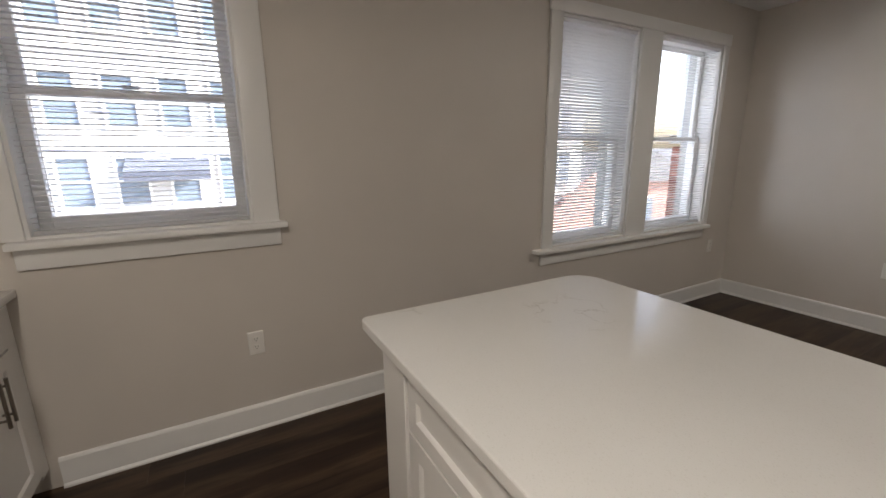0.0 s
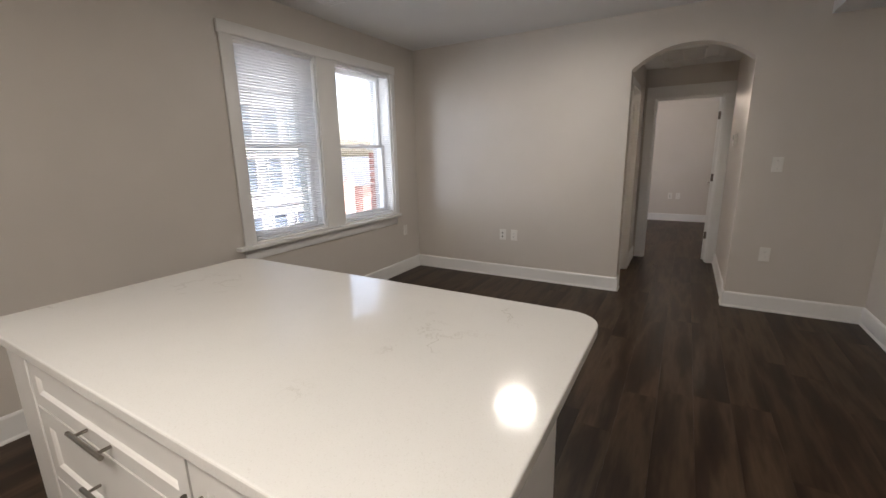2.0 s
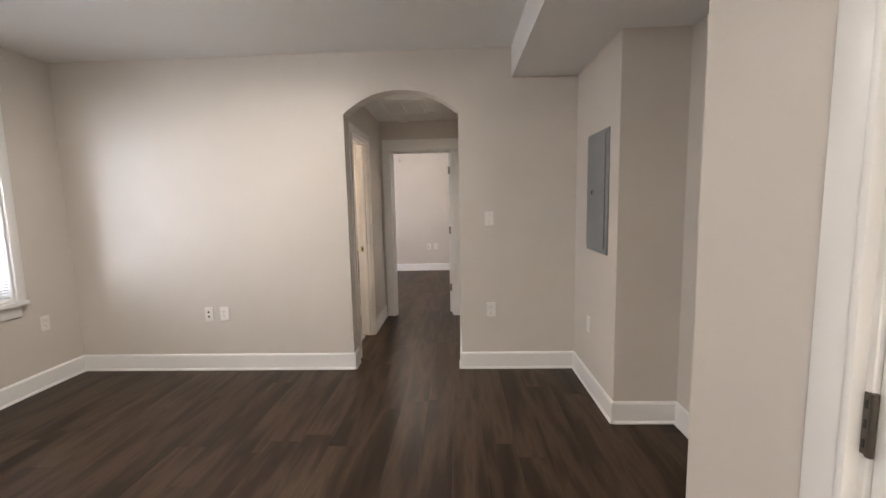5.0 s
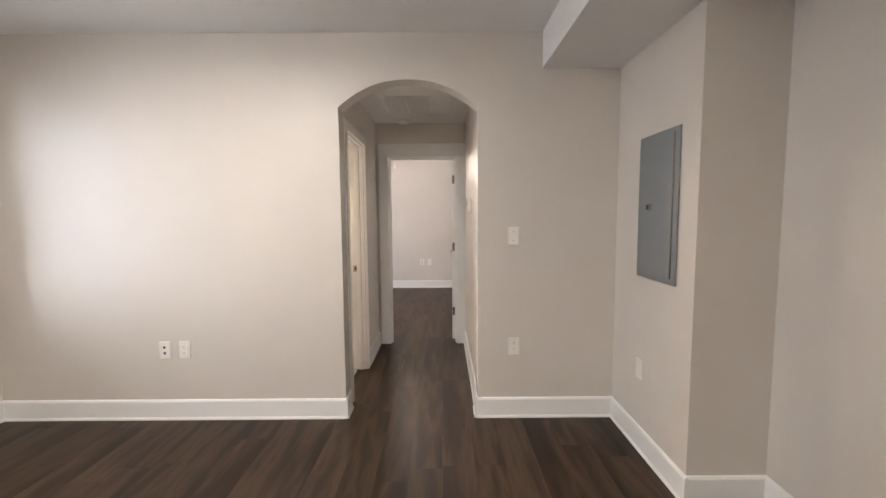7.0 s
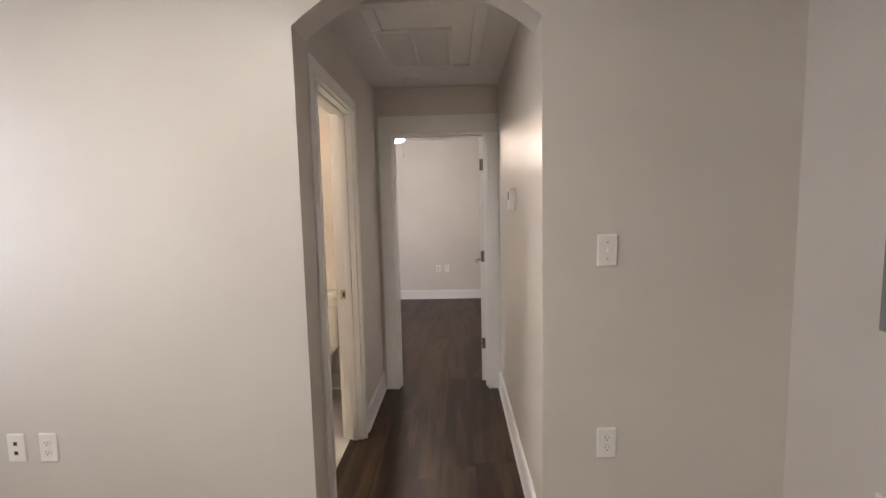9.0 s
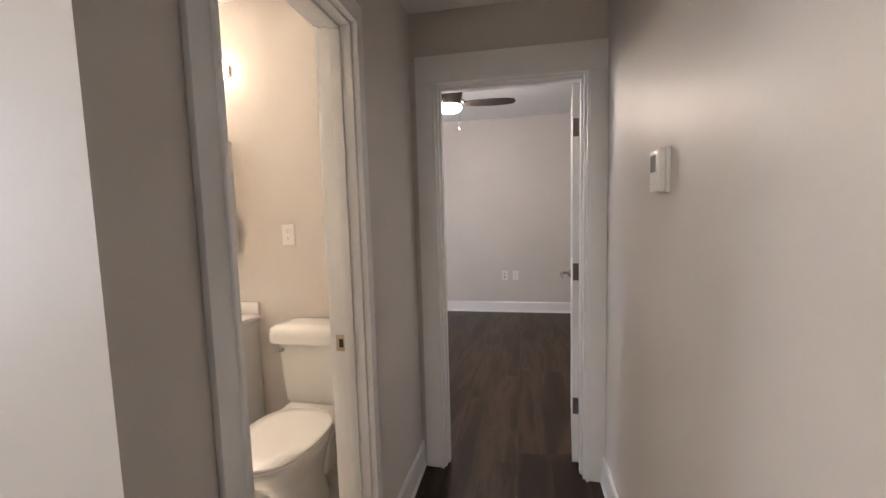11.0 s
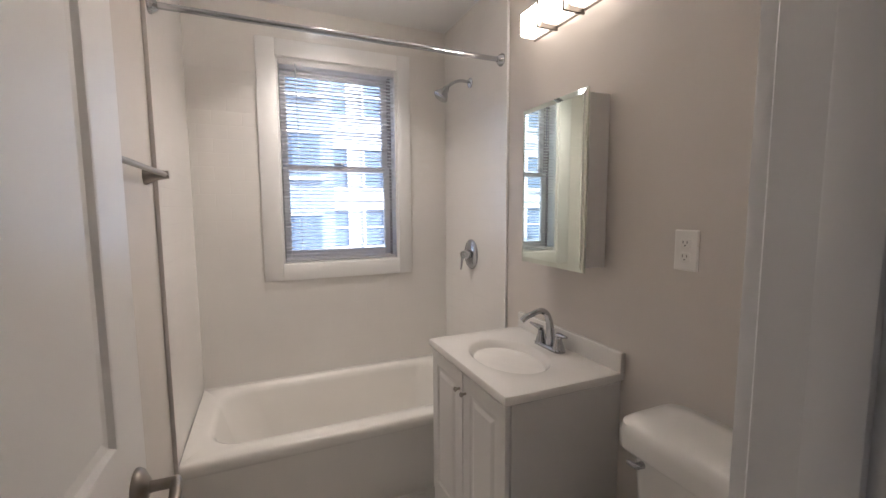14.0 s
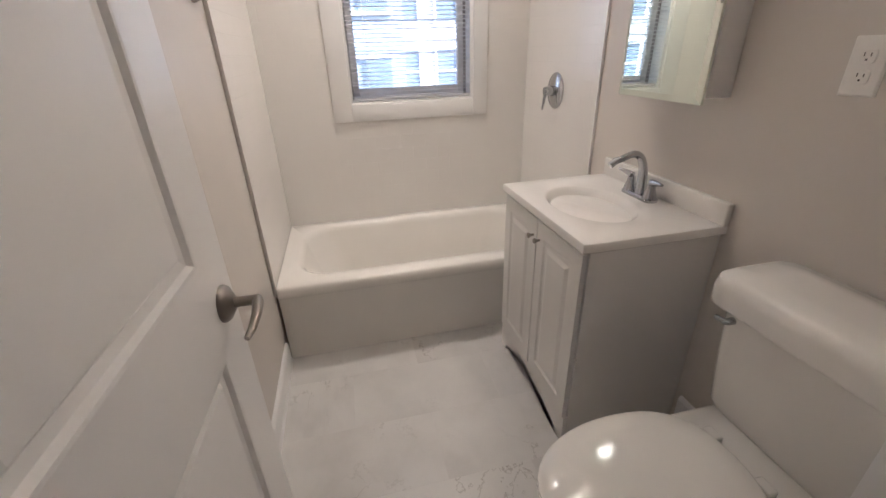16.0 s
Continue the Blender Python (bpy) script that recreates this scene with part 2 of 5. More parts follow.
BRICK = make_brick()
MIRROR = Nodes("mirror_glass")
MIRROR.set(Base_Color=(0.80, 0.87, 0.80, 1), Metallic=1.0, Roughness=0.015)
MIRROR = MIRROR.m
GLASS = Nodes("window_glass")
GLASS.set(Base_Color=(0.96, 0.985, 1.0, 1), Transmission_Weight=1.0, Roughness=0.0, IOR=1.45)
GLASS = GLASS.m


# ---- building tools ----
def finish(name, bm, mat, parent=None, bevel=0.0, seg=2, smooth=False, world_space=False):
    """Turns a bmesh into an object, with its edges rounded."""
    if bevel:
        bm.normal_update()
        sharp = [e for e in bm.edges if len(e.link_faces) == 2 and e.calc_face_angle(0) > 0.5]
        bmesh.ops.bevel(bm, geom=sharp, offset=bevel, segments=seg, profile=0.5, affect="EDGES", clamp_overlap=True)
    bmesh.ops.recalc_face_normals(bm, faces=bm.faces)
    me = bpy.data.meshes.new(name)
    bm.to_mesh(me)
    bm.free()
    me.materials.append(mat)
    if smooth:
        for p in me.polygons:
            p.use_smooth = True
        me.set_sharp_from_angle(angle=radians(40))
    ob = new(name, me)
    if parent:
        ob.parent = parent
        if world_space:
            ob.matrix_parent_inverse = parent.matrix_basis.inverted()
    return ob


def add_box(bm, x0, x1, y0, y1, z0, z1):
    made = bmesh.ops.create_cube(bm, size=1)["verts"]
    for v in made:
        v.co = Vector(((x0 + x1) / 2 + v.co.x * (x1 - x0), (y0 + y1) / 2 + v.co.y * (y1 - y0), (z0 + z1) / 2 + v.co.z * (z1 - z0)))
    return made


def boxes(name, spans, mat, parent=None, bevel=0.0, seg=2, world_space=False):
    bm = bmesh.new()
    for s in spans:
        add_box(bm, *s)
    return finish(name, bm, mat, parent, bevel, seg, bevel > 0, world_space)


def thing(name, m, label="", category="", group="", kind=""):
    ob = new(name)
    ob.empty_display_size = 0.1
    ob.matrix_basis = m
    return tagged(ob, label, category, group, kind)


def loft(name, rings, mat, parent=None, cap=(True, True), smooth=True, world_space=False):
    """A skin over rings of points that all have the same count."""
    bm = bmesh.new()
    rows = [[bm.verts.new(p) for p in ring] for ring in rings]
    k = len(rows[0])
    for a, b in zip(rows, rows[1:]):
        for i in range(k):
            bm.faces.new((a[i], a[(i + 1) % k], b[(i + 1) % k], b[i]))
    if cap[0]:
        bm.faces.new(rows[0][::-1])
    if cap[1]:
        bm.faces.new(rows[-1])
    return finish(name, bm, mat, parent, 0, 0, smooth, world_space)


def rounded(cx, cy, hx, hy, r, z, n=10):
    """A rectangle with round corners, lying at height z."""
    r = min(r, hx, hy)
    pts = []
    for sx, sy, a0 in ((1, 1, 0), (-1, 1, 90), (-1, -1, 180), (1, -1, 270)):
        for i in range(n):
            a = radians(a0 + 90 * i / (n - 1))
            pts.append(Vector((cx + sx * (hx - r) + r * math.cos(a), cy + sy * (hy - r) + r * math.sin(a), z)))
    return pts


def oval(cx, cy, hx, hy, z, n=40, power=2.0):
    pts = []
    for i in range(n):
        a = 2 * math.pi * i / n
        c, s = math.cos(a), math.sin(a)
        pts.append(Vector((cx + hx * math.copysign(abs(c) ** (2 / power), c), cy + hy * math.copysign(abs(s) ** (2 / power), s), z)))
    return pts


def tube(name, pts, radius, mat, parent=None, n=12, world_space=False):
    """A round bar along points; radius may be one number or one for each point."""
    pts = [Vector(p) for p in pts]
    radii = radius if isinstance(radius, (list, tuple)) else [radius] * len(pts)
    side = None
    rings = []
    for i, p in enumerate(pts):
        d = (pts[min(i + 1, len(pts) - 1)] - pts[max(i - 1, 0)]).normalized()
        if side is None:
            side = d.orthogonal().normalized()
        side = (side - d * side.dot(d)).normalized()
        up = d.cross(side)
        rings.append([p + (side * math.cos(2 * math.pi * j / n) + up * math.sin(2 * math.pi * j / n)) * radii[i] for j in range(n)])
    return loft(name, rings, mat, parent, world_space=world_space)


def arc(p0, p1, p2, n=10):
    """Points of a bend from p0 to p2, drawn towards p1."""
    p0, p1, p2 = Vector(p0), Vector(p1), Vector(p2)
    return [p0 * (1 - t) ** 2 + p1 * 2 * t * (1 - t) + p2 * t * t for t in (i / n for i in range(n + 1))]


def turned(name, profile, mat, parent=None, n=32):
    """A turned body about z from (radius, height) pairs."""
    rings = [[Vector((r * math.cos(2 * math.pi * i / n), r * math.sin(2 * math.pi * i / n), z)) for i in range(n)] for r, z in profile]
    return loft(name, rings, mat, parent)


def panelled(name, w, h, t, panels, mat, parent=None, steps=((0.012, -0.009), (0.02, 0.0), (0.016, 0.005)), both=False, bevel=0.0):
    """A board in the xz plane from (0, 0, 0) to (w, t, h) with sunk and raised panels (x0, x1, z0, z1) in its -y face."""
    xs = sorted({0, w, *[p[0] for p in panels], *[p[1] for p in panels]})
    zs = sorted({0, h, *[p[2] for p in panels], *[p[3] for p in panels]})
    bm = bmesh.new()
    grid = {}
    for y in (0, t):
        for x in xs:
            for z in zs:
                grid[x, y, z] = bm.verts.new((x, y, z))
    sunk = []
    for y in (0, t):
        for x0, x1 in zip(xs, xs[1:]):
            for z0, z1 in zip(zs, zs[1:]):
                ring = [grid[x0, y, z0], grid[x1, y, z0], grid[x1, y, z1], grid[x0, y, z1]]
                f = bm.faces.new(ring if y == 0 else ring[::-1])
                if (x0, x1, z0, z1) in panels and (y == 0 or both):
                    sunk.append(f)
    for x in (0, w):
        for z0, z1 in zip(zs, zs[1:]):
            bm.faces.new([grid[x, 0, z0], grid[x, t, z0], grid[x, t, z1], grid[x, 0, z1]])
    for z in (0, h):
        for x0, x1 in zip(xs, xs[1:]):
            bm.faces.new([grid[x0, 0, z], grid[x1, 0, z], grid[x1, t, z], grid[x0, t, z]])
    bm.normal_update()
    for f in sunk:
        want = -1 if f.calc_center_median().y < t / 2 else 1
        if f.normal.y * want < 0:
            f.normal_flip()
    for thick, deep in steps:
        bmesh.ops.inset_individual(bm, faces=sunk, thickness=thick, depth=deep, use_even_offset=True)
    me_ob = finish(name, bm, mat, parent)
    return me_ob


def slab(name, axis, at0, at1, a0, a1, z0, z1, holes, mat):
    """A wall along x or y with real openings (a0, a1, z0, z1) through it."""
    us = sorted({a0, a1, *[h[0] for h in holes], *[h[1] for h in holes]})
    vs = sorted({z0, z1, *[h[2] for h in holes], *[h[3] for h in holes]})

    def solid(i, j):
        if not (0 <= i < len(us) - 1 and 0 <= j < len(vs) - 1):
            return False
        u, v = (us[i] + us[i + 1]) / 2, (vs[j] + vs[j + 1]) / 2
        return not any(h[0] < u < h[1] and h[2] < v < h[3] for h in holes)

    bm = bmesh.new()
    seen = {}

    def vert(u, w, v):
        key = (u, w, v)
        if key not in seen:
            seen[key] = bm.verts.new((u, w, v) if axis == "x" else (w, u, v))
        return seen[key]

    for i in range(len(us) - 1):
        for j in range(len(vs) - 1):
            if not solid(i, j):
                continue
            u0, u1, v0, v1 = us[i], us[i + 1], vs[j], vs[j + 1]
            for w in (at0, at1):
                bm.faces.new([vert(u0, w, v0), vert(u1, w, v0), vert(u1, w, v1), vert(u0, w, v1)])
            for di, u in ((-1, u0), (1, u1)):
                if not solid(i + di, j):
                    bm.faces.new([vert(u, at0, v0), vert(u, at1, v0), vert(u, at1, v1), vert(u, at0, v1)])
            for dj, v in ((-1, v0), (1, v1)):
                if not solid(i, j + dj):
                    bm.faces.new([vert(u0, at0, v), vert(u1, at0, v), vert(u1, at1, v), vert(u0, at1, v)])
    return tagged(finish(name, bm, mat), kind="structure")


# ---- the shell of the flat ----
XW, XB, XO = -2.40, -2.53, -2.62     # living-room wall face, bath wall face, back of the masonry
H, HS, HH, HB = 2.60, 2.365, 2.38, 2.56   # ceiling, soffit, hall ceiling, bath ceiling
YK = -5.78                           # kitchen end wall
YE = 5.15                            # bedroom end wall
KWIN = (-5.07, -4.255, 1.09, 2.27)
LWIN = (-2.35, -1.56, 0.745, 2.27)
RWIN = (-1.335, -0.48, 0.745, 2.27)
BWIN = (0.60, 1.325, 1.085, 2.285)
DWIN = (2.65, 4.15, 0.8, 2.2)

tagged(boxes("subfloor", [(-2.75, 2.40, YK - 0.1, YE + 0.1, -0.2, -0.006)], CONCRETE), kind="structure")
slab("wall_west_living", "y", XO, XW, YK, 0.0, 0, H, [KWIN, LWIN, RWIN], WALL)
slab("wall_west_bath", "y", -2.69, XB, 0.0, 1.79, 0, H, [BWIN], WALL)
slab("wall_west_bedroom", "y", XO, XW, 1.79, YE, 0, H, [DWIN], WALL)
slab("wall_bedroom_end", "x", YE, YE + 0.12, -2.61, 2.40, 0, H, [], WALL)
slab("wall_kitchen_end", "x", YK - 0.12, YK, -2.61, 2.40, 0, H, [], WALL)
slab("wall_east_alcove", "y", 2.25, 2.40, -2.345, -0.88, 0, H, [], WALL)
slab("wall_panel_return", "y", 1.86, 2.40, -0.88, 0.0, 0, H, [], WALL)
slab("wall_closet_front", "y", 1.50, 1.62, YK, -2.465, 0, H, [(-3.60, -2.779, -0.01, 2.04)], WALL)
slab("wall_closet_side", "x", -2.465, -2.345, 1.50, 2.40, 0, H, [], WALL)
slab("wall_closet_back", "y", 2.25, 2.40, YK, -2.465, 0, H, [], WALL)
slab("wall_hall_left", "y", -0.13, -0.02, 0.145, 1.665, 0, H, [(0.25, 0.926, -0.01, 2.035)], WALL)
slab("wall_hall_right", "y", 0.93, 1.05, 0.145, 1.79, 0, H, [], WALL)
slab("wall_bedroom_front", "x", 1.665, 1.79, -2.53, 2.40, 0, H, [(0.097, 0.845, -0.01, 2.035)], WALL)
slab("wall_bedroom_east", "y", 2.28, 2.40, 1.79, YE, 0, H, [], WALL)
slab("wall_service", "y", 2.28, 2.40, 0.0, 1.665, 0, H, [], WALL)


def arch_wall():
    """The wall with the arched way into the hall."""
    x0, x1, spring, rise = 0.0, 0.92, 2.125, 0.175
    out = [(-2.53, 0), (x0, 0), (x0, spring)]
    half, mid = (x1 - x0) / 2, (x0 + x1) / 2
    for i in range(1, 32):
        u = -1 + 2 * i / 32
        out.append((mid + half * u, spring + rise * (1 - abs(u) ** 2.25)))
    out += [(x1, spring), (x1, 0), (2.40, 0), (2.40, H), (-2.53, H)]
    lower = out[2:-4]
    bm = bmesh.new()

    def column(xa, xb, za, zb):
        q = [[bm.verts.new((x, y, z)) for x, z in ((xa, za), (xb, zb), (xb, H), (xa, H))] for y in (0.0, 0.145)]
        bm.faces.new(q[0])
        bm.faces.new(q[1][::-1])
        bm.faces.new((q[0][0], q[1][0], q[1][1], q[0][1]))
        bm.faces.new((q[0][2], q[1][2], q[1][3], q[0][3]))
        return q

    for (xa, za), (xb, zb) in zip(lower, lower[1:]):
        column(xa, xb, za, zb)
    for xa, xb in ((-2.53, x0), (x1, 2.40)):
        q = column(xa, xb, 0.0, 0.0)
        for i in ((0, 3), (1, 2)):
            bm.faces.new((q[0][i[0]], q[1][i[0]], q[1][i[1]], q[0][i[1]]))
    bmesh.ops.remove_doubles(bm, verts=bm.verts, dist=1e-5)
    return tagged(finish("wall_arch", bm, WALL), kind="structure")


arch_wall()
tagged(boxes("ceiling_living", [(-2.61, 2.40, YK - 0.12, 0.145, H, H + 0.15)], CEIL), kind="structure")
tagged(boxes("ceiling_hall", [(-0.02, 0.93, 0.145, 1.665, HH, H + 0.15)], CEIL), kind="structure")
tagged(boxes("ceiling_bath", [(-2.66, -0.13, 0.145, 1.665, HB, H + 0.15)], CEIL), kind="structure")
tagged(boxes("ceiling_bedroom", [(-2.61, 2.40, 1.79, YE + 0.12, H - 0.02, H + 0.15)], CEIL), kind="structure")
tagged(boxes("soffit", [(1.345, 1.50, YK, 0.0, HS, H), (1.50, 1.86, -2.345, 0.0, HS, H), (1.86, 2.25, -2.345, -0.88, HS, H)], CEIL), kind="structure")
tagged(boxes("roof_cover", [(-2.72, 2.45, YK - 0.15, YE + 0.15, H + 0.15, H + 0.4), (1.05, 2.40, 0.145, 1.665, H, H + 0.15), (1.62, 2.25, YK, -2.465, H, H + 0.15)], ROOFM), kind="structure")


def baseboard(name, p0, p1, side, high=0.15):
    """A tall flat base with a shoe moulding from p0 to p1; side is the way into the room."""
    p0, p1, s = Vector((*p0, 0)), Vector((*p1, 0)), Vector((*side, 0))
    high -= 0.008
    shape = [(0, 0), (0.022, 0), (0.022, 0.008), (0.016, 0.017), (0.014, 0.019), (0.014, high - 0.014), (0.009, high - 0.004), (0.004, high), (0, high)]
    rings = [[p + s * a + Vector((0, 0, z)) for a, z in shape] for p in (p0, p1)]
    return tagged(loft(name, rings, TRIM, smooth=False), kind="structure")


for p0, p1, s in (((-2.40, -5.13), (-2.40, 0), (1, 0)), ((-2.40, 0), (0, 0), (0, -1)), ((0, -0.014), (0, 0.145), (1, 0)), ((0.92, -0.014), (0.92, 0.145), (-1, 0)),
                  ((0.92, 0), (1.86, 0), (0, -1)), ((1.86, -0.894), (1.86, 0), (-1, 0)), ((1.86, -0.88), (2.25, -0.88), (0, -1)), ((2.25, -2.345), (2.25, -0.88), (-1, 0)),
                  ((1.486, -2.345), (2.25, -2.345), (0, 1)), ((1.50, -2.704), (1.50, -2.331), (-1, 0)), ((1.50, YK), (1.50, -3.675), (-1, 0)),
                  ((-0.02, 0.992), (-0.02, 1.665), (1, 0)), ((0.93, 0.145), (0.93, 1.665), (-1, 0)),
                  ((-2.40, YE), (2.28, YE), (0, -1)), ((2.28, 1.79), (2.28, YE), (-1, 0)), ((-2.40, 1.79), (-2.40, YE), (1, 0)),
                  ((-1.735, 0.145), (-0.13, 0.145), (0, 1)), ((-0.95, 1.665), (-0.13, 1.665), (0, -1))):
    baseboard("baseboard", p0, p1, s, 0.15 if p0[1] != 0.145 or p0[0] != -1.735 else 0.12)


def casing(name, spans, parent):
    return boxes(name, spans, TRIM, parent, 0.004, 2, True)


def window(name, opening, xin, meet, boards, stool, label):
    """A double-hung window: jambs, two sashes, panes and what trims it inside."""
    y0, y1, z0, z1 = opening
    w = thing(name, pose(xin, (y0 + y1) / 2, z0), kind="structure")
    j = 0.018
    x1, x0 = xin - 0.001, xin - 0.213
    boxes("frame", [(x0, x1, y0 - 0.004, y0 + j, z0 - 0.004, z1 + 0.004), (x0, x1, y1 - j, y1 + 0.004, z0 - 0.004, z1 + 0.004), (x0, x1, y0 + j, y1 - j, z1 - j, z1 + 0.004),
                    (x0, x1, y0 + j, y1 - j, z0 - 0.004, z0 + 0.012)], TRIM, w, 0.002, 1, True)
    a, b = y0 + j + 0.002, y1 - j - 0.002
    for nm, xc, lo, hi, bottom, top in (("upper_sash", xin - 0.165, meet - 0.018, z1 - j, 0.036, 0.045), ("lower_sash", xin - 0.125, z0 + 0.012, meet + 0.018, 0.06, 0.036)):
        s, t = 0.045, 0.017
        boxes(nm, [(xc - t, xc + t, a, a + s, lo, hi), (xc - t, xc + t, b - s, b, lo, hi), (xc - t, xc + t, a + s, b - s, lo, lo + bottom), (xc - t, xc + t, a + s, b - s, hi - top, hi)], TRIM, w, 0.003, 2, True)
        pane = boxes("pane", [(xc - 0.002, xc + 0.002, a + s - 0.006, b - s + 0.006, lo + bottom - 0.006, hi - top + 0.006)], GLASS, w, 0, 1, True)
        pane.visible_shadow = False
    boxes("sash_lock", [(xin - 0.105, xin - 0.075, (y0 + y1) / 2 - 0.03, (y0 + y1) / 2 + 0.03, meet + 0.018, meet + 0.032)], NICKEL, w, 0.003, 2, True)
    for i, b in enumerate(boards):
        casing("casing", [b], w)
    if stool:
        casing("sill", [stool[0]], w)
        casing("apron", [stool[1]], w)
    return w


C0, C1 = XW, XW + 0.019
window("window_kitchen", KWIN, XW, 1.66, [(C0, C1, -5.165, -5.065, 1.09, 2.27), (C0, C1, -4.26, -4.145, 1.09, 2.27), (C0, C1 + 0.004, -5.175, -4.135, 2.27, 2.375)],
       ((XW - 0.11, XW + 0.065, -5.118, -4.115, 1.062, 1.09), (C0, C1 - 0.002, -5.11, -4.145, 0.975, 1.062)), "")
window("window_living", LWIN, XW, 1.505, [(C0, C1, -2.445, -2.345, 0.74, 2.27), (C0, C1 + 0.004, -2.455, -0.41, 2.27, 2.355), (C0, C1, -1.565, -1.33, 0.74, 2.27)],
       ((XW - 0.11, XW + 0.065, -2.515, -0.44, 0.712, 0.74), (C0, C1 - 0.002, -2.45, -0.465, 0.62, 0.712)), "")
window("window_living_right", RWIN, XW, 1.505, [(C0, C1, -0.485, -0.42, 0.74, 2.27)], None, "")
B0, B1 = XB + 0.008, XB + 0.02
window("window_bath", BWIN, XB, 1.67, [(B0, B1, 0.502, 0.605, 0.992, 2.375), (B0, B1, 1.32, 1.405, 0.992, 2.375), (B0, B1, 0.605, 1.32, 0.992, 1.088), (B0, B1, 0.605, 1.32, 2.28, 2.375)], None, "")
window("window_bedroom", DWIN, XW, 1.5, [(C0, C1, 2.55, 2.655, 0.8, 2.2), (C0, C1, 4.145, 4.25, 0.8, 2.2), (C0, C1 + 0.004, 2.54, 4.26, 2.2, 2.3)],
       ((XW - 0.11, XW + 0.065, 2.5, 4.3, 0.775, 0.8), (C0, C1 - 0.002, 2.55, 4.25, 0.68, 0.775)), "")


def blind(opening, xc, low, label, tilt=8.0, wand=0.0, pitch=0.0212):
    """A mini blind: head rail, one object for each slat, bottom rail, ladder cords and wand."""
    y0, y1, z0, z1 = opening
    y0, y1 = y0 + 0.022, y1 - 0.022
    b = thing("window_blind", pose(xc, (y0 + y1) / 2, z1), label, "window blind", "window blinds")
    boxes("head_rail", [(xc - 0.02, xc + 0.02, y0, y1, z1 - 0.045, z1 - 0.02)], BLIND, b, 0.002, 1, True)
    half = 0.0125
    bm = bmesh.new()
    shape = [(-half + 2 * half * i / 4, 0.0022 * (1 - (i / 2 - 1) ** 2)) for i in range(5)]
    loop = [(x, z + 0.0004) for x, z in shape] + [(x, z - 0.0004) for x, z in shape[::-1]]
    rows = [[bm.verts.new((x, y, z)) for x, z in loop] for y in (-(y1 - y0) / 2, (y1 - y0) / 2)]
    k = len(loop)
    for i in range(k):
        bm.faces.new((rows[0][i], rows[0][(i + 1) % k], rows[1][(i + 1) % k], rows[1][i]))
    bm.faces.new(rows[0])
    bm.faces.new(rows[1][::-1])
    bmesh.ops.recalc_face_normals(bm, faces=bm.faces)
    me = bpy.data.meshes.new("slat")
    bm.to_mesh(me)
    bm.free()
    me.materials.append(BLIND)
    rng = random.Random(int(y0 * 1000))
    hung, z = [], z1 - 0.062
    closed = low > z0 + 0.3
    while z > low + 0.02:
        hung.append(z)
        z -= 0.0042 if closed else pitch
    for z in hung:
        s = new("slat", me)
        s.parent = b
        s.matrix_parent_inverse = b.matrix_basis.inverted()
        s.matrix_basis = pose(xc, (y0 + y1) / 2, z, rng.uniform(-0.12, 0.12), (0 if closed else tilt) + rng.uniform(-2.5, 2.5), 0)
    boxes("bottom_rail", [(xc - 0.014, xc + 0.014, y0, y1, low, low + 0.014)], BLIND, b, 0.003, 2, True)
    if not closed:
        for f in (0.14, 0.86):
            y = y0 + (y1 - y0) * f
            for dx in (-0.013, 0.013):
                tube("ladder_cord", [(xc + dx, y, z1 - 0.045), (xc + dx, y, low + 0.01)], 0.0008, BLIND, b, 5, True)
    if wand:
        tube("wand", [(xc + 0.024, y0 + 0.09, z1 - 0.04), (xc + 0.027, y0 + 0.095, z1 - wand)], 0.0035, GLASSWAND, b, 6, True)
    return b


GLASSWAND = plastic("wand_plastic", (0.35, 0.37, 0.4), 0.2)
blind(KWIN, XW - 0.032, 1.105, "white vinyl mini blind, lowered and open, in a kitchen window", -6)
blind(LWIN, XW - 0.032, 0.765, "white vinyl mini blind, lowered and open, in a living room window", -38)
blind(RWIN, XW - 0.032, 0.765, "white vinyl mini blind, lowered, with its slats lying flat", 8)
blind(BWIN, XB - 0.012, 1.10, "white vinyl mini blind, lowered, in a bathroom window", -4, 0.42)


# ---- doors ----
def lever(parent, x, z, y, way):
    """A lever handle: rose, neck and a flat blade. way: +1 or -1, out of the door's face."""
    h = thing("handle", pose(x, y, z))
    h.parent = parent
    rose = [[Vector((r * math.cos(2 * math.pi * i / 28), way * d, r * math.sin(2 * math.pi * i / 28))) for i in range(28)] for r, d in ((0.034, 0), (0.034, 0.004), (0.030, 0.010), (0.020, 0.016), (0.014, 0.020))]
    loft("rose", rose, NICKEL, h)
    tube("neck", [(0, way * 0.012, 0), (0, way * 0.03, 0), (0, way * 0.058, 0)], [0.011, 0.0095, 0.0095], NICKEL, h)
    sign = -1
    pts = [(sign * -0.008, way * 0.056, 0.0), (sign * 0.012, way * 0.06, 0.0), (sign * 0.05, way * 0.062, -0.006), (sign * 0.085, way * 0.058, -0.016), (sign * 0.11, way * 0.053, -0.02)]
    pts = [(x * 0.8, y, z) for x, y, z in pts]
    tube("lever", pts, [0.008, 0.010, 0.0085, 0.007, 0.005], NICKEL, h)
    return h


